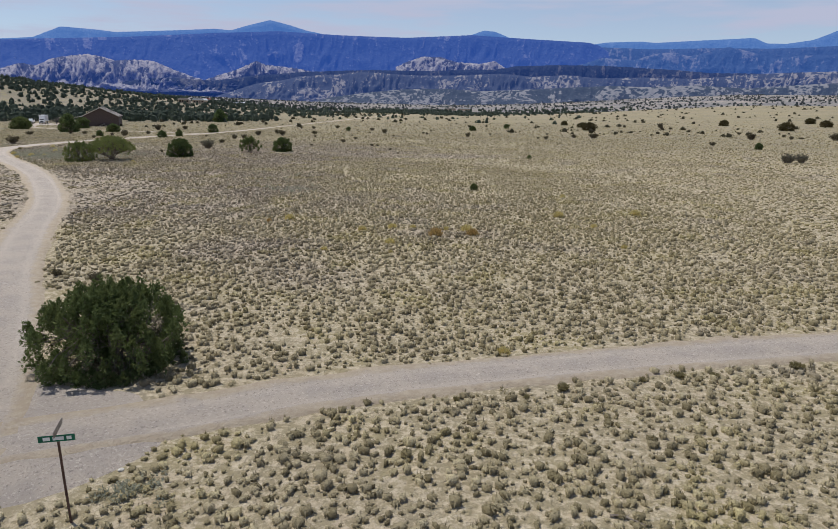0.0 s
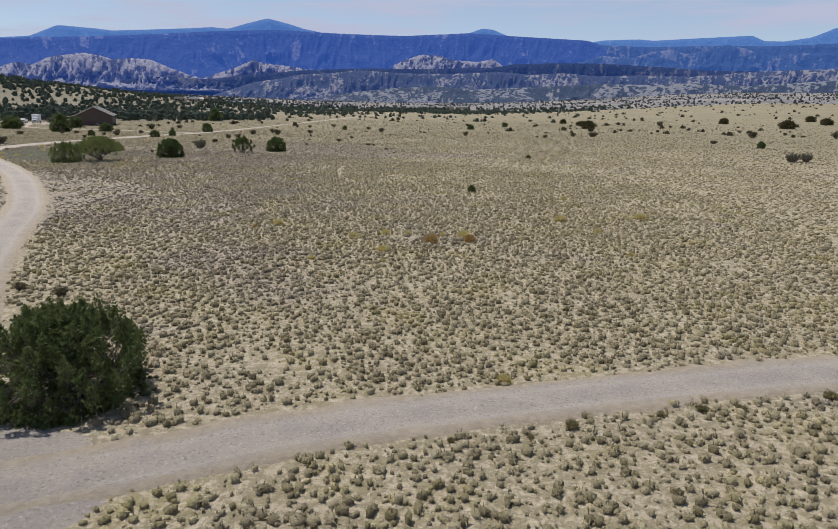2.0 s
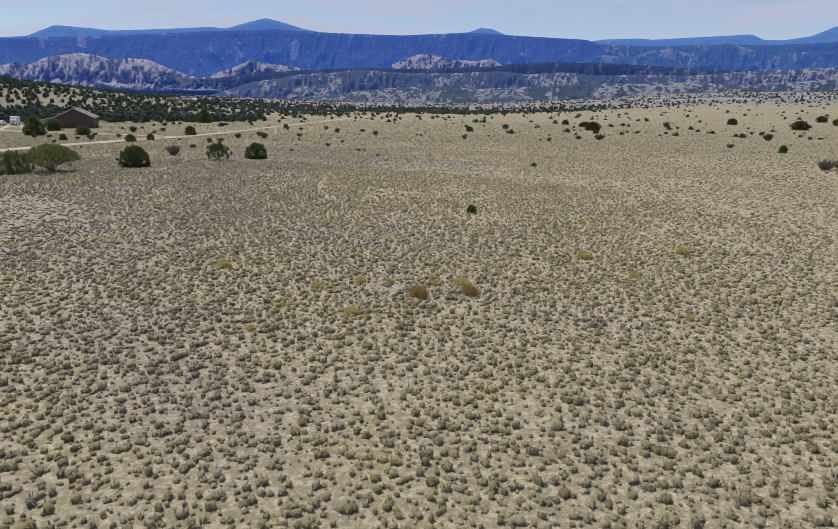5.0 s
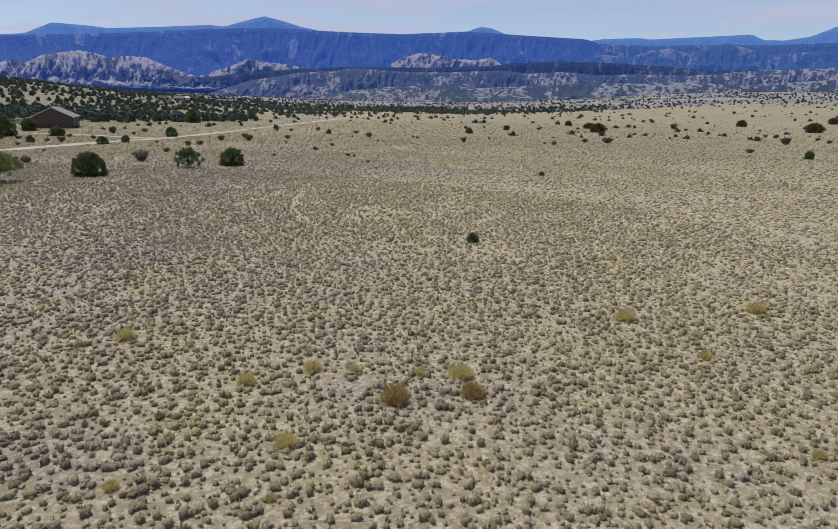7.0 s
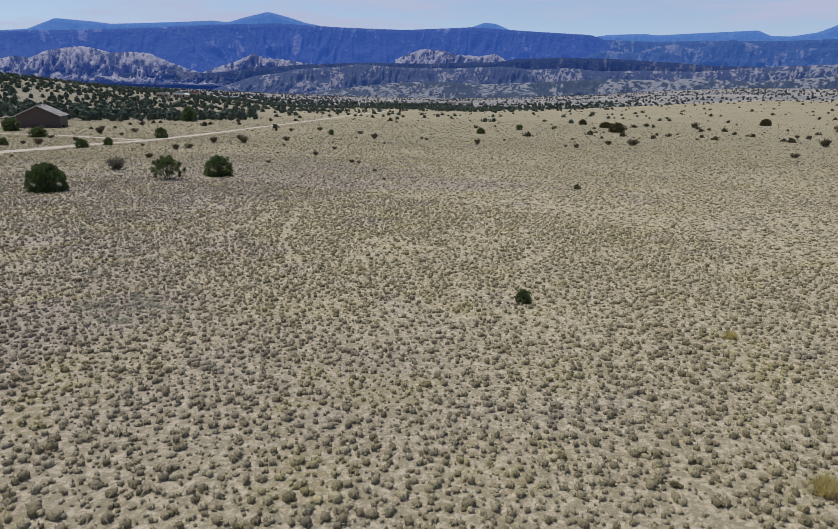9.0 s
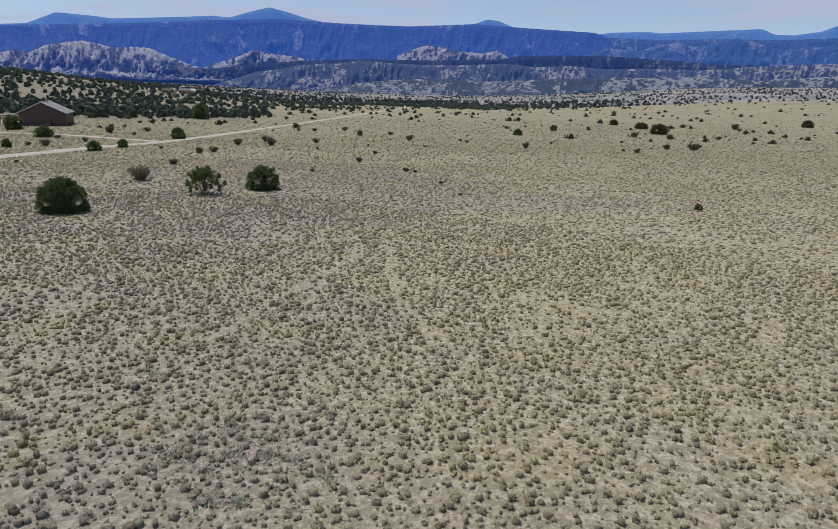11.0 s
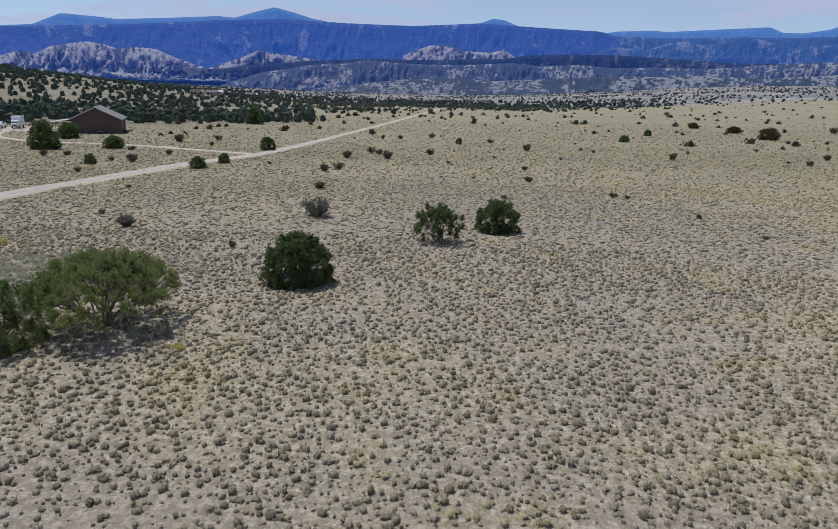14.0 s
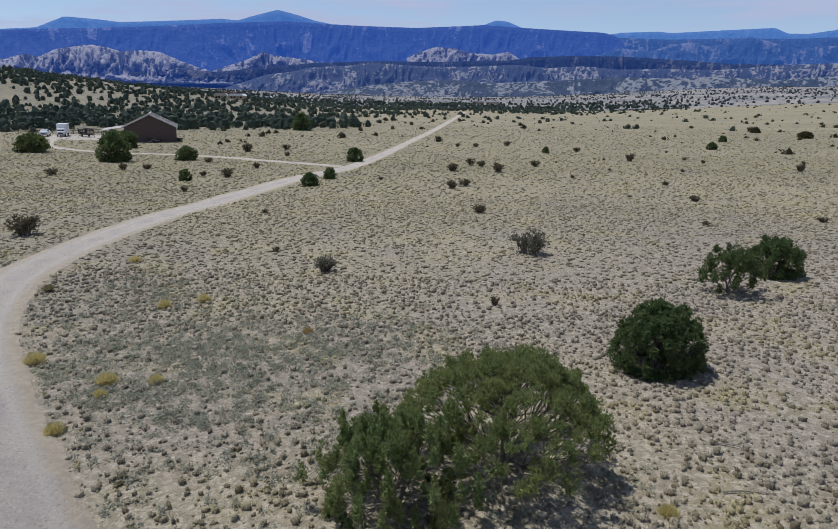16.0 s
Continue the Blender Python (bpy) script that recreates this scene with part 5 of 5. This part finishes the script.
def build_box_truck():
    van = new("box_truck")
    part("cargo_box", box(bmesh.new(), 2.3, 4.4, 2.35, pose(0, 0.9, 0.95), 0.05), WHITE_PAINT, van, "tall white cargo box")
    bm = box(bmesh.new(), 1.95, 1.7, 0.85, pose(0, -2.2, 0.55), 0.12)
    part("bonnet", bm, WHITE_PAINT, van)
    part("cab", box(bmesh.new(), 2.0, 1.3, 1.3, pose(0, -1.75, 0.95), 0.15), WHITE_PAINT, van)
    part("windscreen", box(bmesh.new(), 1.6, 0.05, 0.62, pose(0, -2.42, 1.5, -12)), DARK_GLASS, van)
    part("grille", box(bmesh.new(), 1.1, 0.06, 0.35, pose(0, -3.06, 0.75)), DARK_METAL, van)
    part("bumper", box(bmesh.new(), 2.0, 0.14, 0.2, pose(0, -3.1, 0.42), 0.03), STEEL, van)
    for x in (-0.92, 0.92):
        for y in (-2.1, 1.9):
            wheel(van, x, y, 0.42)
    return tagged(van, "white box truck parked beside the pickup", "truck")


rest(build_box_truck(), -162.3, 246.5, 22)


def build_stock_trailer():
    trailer = new("stock_trailer")
    part("bed", box(bmesh.new(), 2.0, 4.6, 0.14, pose(0, 0, 0.6)), DARK_METAL, trailer)
    for x in (-0.96, 0.96):
        for k in range(4):
            part("slat", box(bmesh.new(), 0.05, 4.6, 0.2, pose(x, 0, 0.8 + 0.36 * k)), DARK_METAL, trailer)
        for y in (-2.2, 0, 2.2):
            part("upright", box(bmesh.new(), 0.07, 0.07, 1.5, pose(x, y, 0.74)), DARK_METAL, trailer)
        wheel(trailer, x, 0.4, 0.36, 0.2)
    for y in (-2.27, 2.27):
        for k in range(3):
            part("end_slat", box(bmesh.new(), 1.84, 0.05, 0.22, pose(0, y, 0.85 + 0.45 * k)), OLD_WOOD, trailer)
    part("roof", box(bmesh.new(), 2.05, 4.7, 0.06, pose(0, 0, 2.26)), DARK_METAL, trailer)
    part("drawbar", box(bmesh.new(), 0.1, 1.5, 0.1, pose(0, -3.0, 0.5)), STEEL, trailer)
    part("jack", box(bmesh.new(), 0.08, 0.08, 0.55, pose(0.12, -3.6, 0.0)), STEEL, trailer)
    return tagged(trailer, "dark slatted stock trailer parked in the yard", "trailer")


rest(build_stock_trailer(), -155.5, 246.0, 60)


def build_fence(points, label):
    fence = new("corral_fence")
    line = smooth_line(points, 2.4)
    for i, p in enumerate(line):
        z = float(lay(*p))
        part("post", box(bmesh.new(), 0.12, 0.12, 1.75, pose(p[0], p[1], z - 0.15)), OLD_WOOD, fence)
        if i + 1 < len(line):
            q = line[i + 1]
            t, long_ = math.degrees(math.atan2(q[1] - p[1], q[0] - p[0])), math.dist(p, q)
            for h in (0.45, 0.85, 1.25):
                part("rail", box(bmesh.new(), long_ - 0.1, 0.06, 0.11, pose((p[0] + q[0]) / 2, (p[1] + q[1]) / 2, (z + float(lay(*q))) / 2 + h, 0, 0, t)), DARK_METAL, fence)
    tagged(fence, label, "fence")


build_fence([(-150, 252), (-146.5, 251), (-143, 249.5), (-140, 248.5)], "dark pipe corral fence beside the barn")
build_fence([(-186, 247), (-178, 251), (-170, 254), (-162, 256), (-152, 257)], "dark pipe corral fence behind the parked trucks")


def build_heap(label):
    """A heap of loose boards and sheets against the barn."""
    heap = new("scrap_heap")
    rng = random.Random(5)
    for k in range(9):
        m = pose(rng.uniform(-1.3, 1.3), rng.uniform(-0.5, 0.5), 0.05 + 0.1 * k, rng.uniform(-25, 25), rng.uniform(-18, 18), rng.uniform(0, 180))
        part("board" if k % 2 else "sheet", box(bmesh.new(), rng.uniform(1.0, 2.2), 0.35, 0.05, m, 0.01), (OLD_WOOD, PALE_STONE, DARK_METAL)[k % 3], heap)
    return tagged(heap, label, "scrap")


rest(build_heap("heap of pale and dark scrap against the barn"), -130.2, 232.9, 24, 0.02)


def build_house(x, y, w, d, h, turn, roof_material, label):
    """A low far house: four walls, a pitched roof, a door and windows."""
    house = new("farm_building")
    part("wall", box(bmesh.new(), w, d, h + 1.2, pose(0, 0, -1.2)), TAN_WALL, house)
    part("roof", prism(bmesh.new(), [(-w / 2 - 0.4, h - 0.05), (w / 2 + 0.4, h - 0.05), (w / 2 - 1.0, h + d * 0.22), (-w / 2 + 1.0, h + d * 0.22)], -d / 2 - 0.4, d / 2 + 0.4), roof_material, house)
    part("door", box(bmesh.new(), 1.0, 0.08, 2.05, pose(w * 0.12, -d / 2 - 0.02, 0)), OLD_WOOD, house)
    for k in (-0.32, -0.1, 0.34):
        part("window", box(bmesh.new(), 1.3, 0.08, 1.1, pose(w * k, -d / 2 - 0.02, 1.0)), DARK_GLASS, house)
    house.matrix_world = pose(x, y, float(lay(x, y)), 0, 0, turn)
    tagged(house, label, "building")


FAR_HOUSES = [(-208, 487, 8, 6, 2.6, 10, METAL_ROOF), (-206, 512, 10, 6, 2.6, -5, WHITE_PAINT), (-331, 838, 14, 8, 4.0, 5, RED_ROOF), (-291, 853, 15, 8, 4.0, 5, WHITE_PAINT),
              (-18, 1541, 26, 10, 4.0, 0, METAL_ROOF), (14, 1555, 30, 10, 4.5, 0, WHITE_PAINT)]
for x, y, w, d, h, turn, roof in FAR_HOUSES:
    build_house(x, y, w, d, h, turn, roof, "low tan building with a %s roof across the plain" % ("pale metal" if roof is METAL_ROOF else "red" if roof is RED_ROOF else "white"))


def build_dead_branch(x, y, length, turn, label):
    rng = np.random.RandomState(int(length * 10))
    pieces = []
    pts = [np.array([t * length, 0.06 * math.sin(5 * t), 0.05 + 0.05 * rng.rand()]) for t in np.linspace(0, 1, 6)]
    pieces.append(tube(pts, [0.03, 0.028, 0.024, 0.02, 0.014, 0.006], 5))
    for k in (1, 2, 3, 4):
        tip = pts[k] + np.array([0.2, rng.choice([-1, 1]) * rng.uniform(0.15, 0.35), rng.uniform(0.05, 0.25)]) * length * 0.5
        pieces.append(tube([pts[k], (pts[k] + tip) / 2, tip], [0.014, 0.01, 0.004], 4))
    ob = put_mesh("dead_branch", mesh_from("dead_branch", *joined(pieces)), OLD_WOOD)
    ob.matrix_world = pose(x, y, float(lay(x, y)), 0, 0, turn)
    tagged(ob, label, "branch")


build_dead_branch(3.7, 14.45, 0.9, -18, "pale dead branch lying in the bunch grass")
build_dead_branch(-40.6, 110.1, 1.4, 5, "pale dead branch lying on open ground")
build_dead_branch(-47.0, 96.5, 1.61, 5, "thin dead branch lying on bare soil")
build_dead_branch(-40.2, 94.8, 0.73, -55, "thin dead branch lying on bare soil")
build_dead_branch(-42.2, 94.7, 1.22, 28, "thin dead branch lying on bare soil")
build_dead_branch(-48.7, 92.5, 1.01, 29, "thin dead branch lying on bare soil")
build_dead_branch(-46.3, 99.4, 1.15, -9, "thin dead branch lying on bare soil")


def build_stone(x, y, size, label):
    bm = bmesh.new()
    bmesh.ops.create_icosphere(bm, subdivisions=2, radius=0.5)
    for v in bm.verts:
        v.co *= 1 + 0.25 * noise.noise(v.co * 2.3 + Vector((x, y, 0)))
        v.co.z = v.co.z * 0.5 + 0.12
    ob = part("stone", bm, PALE_STONE, None)
    ob.matrix_world = stand(x, y, 40, size, 0.0)
    tagged(ob, label, "stone")


build_stone(-8.5, 15.3, 0.15, "pale flat stone beside the road")
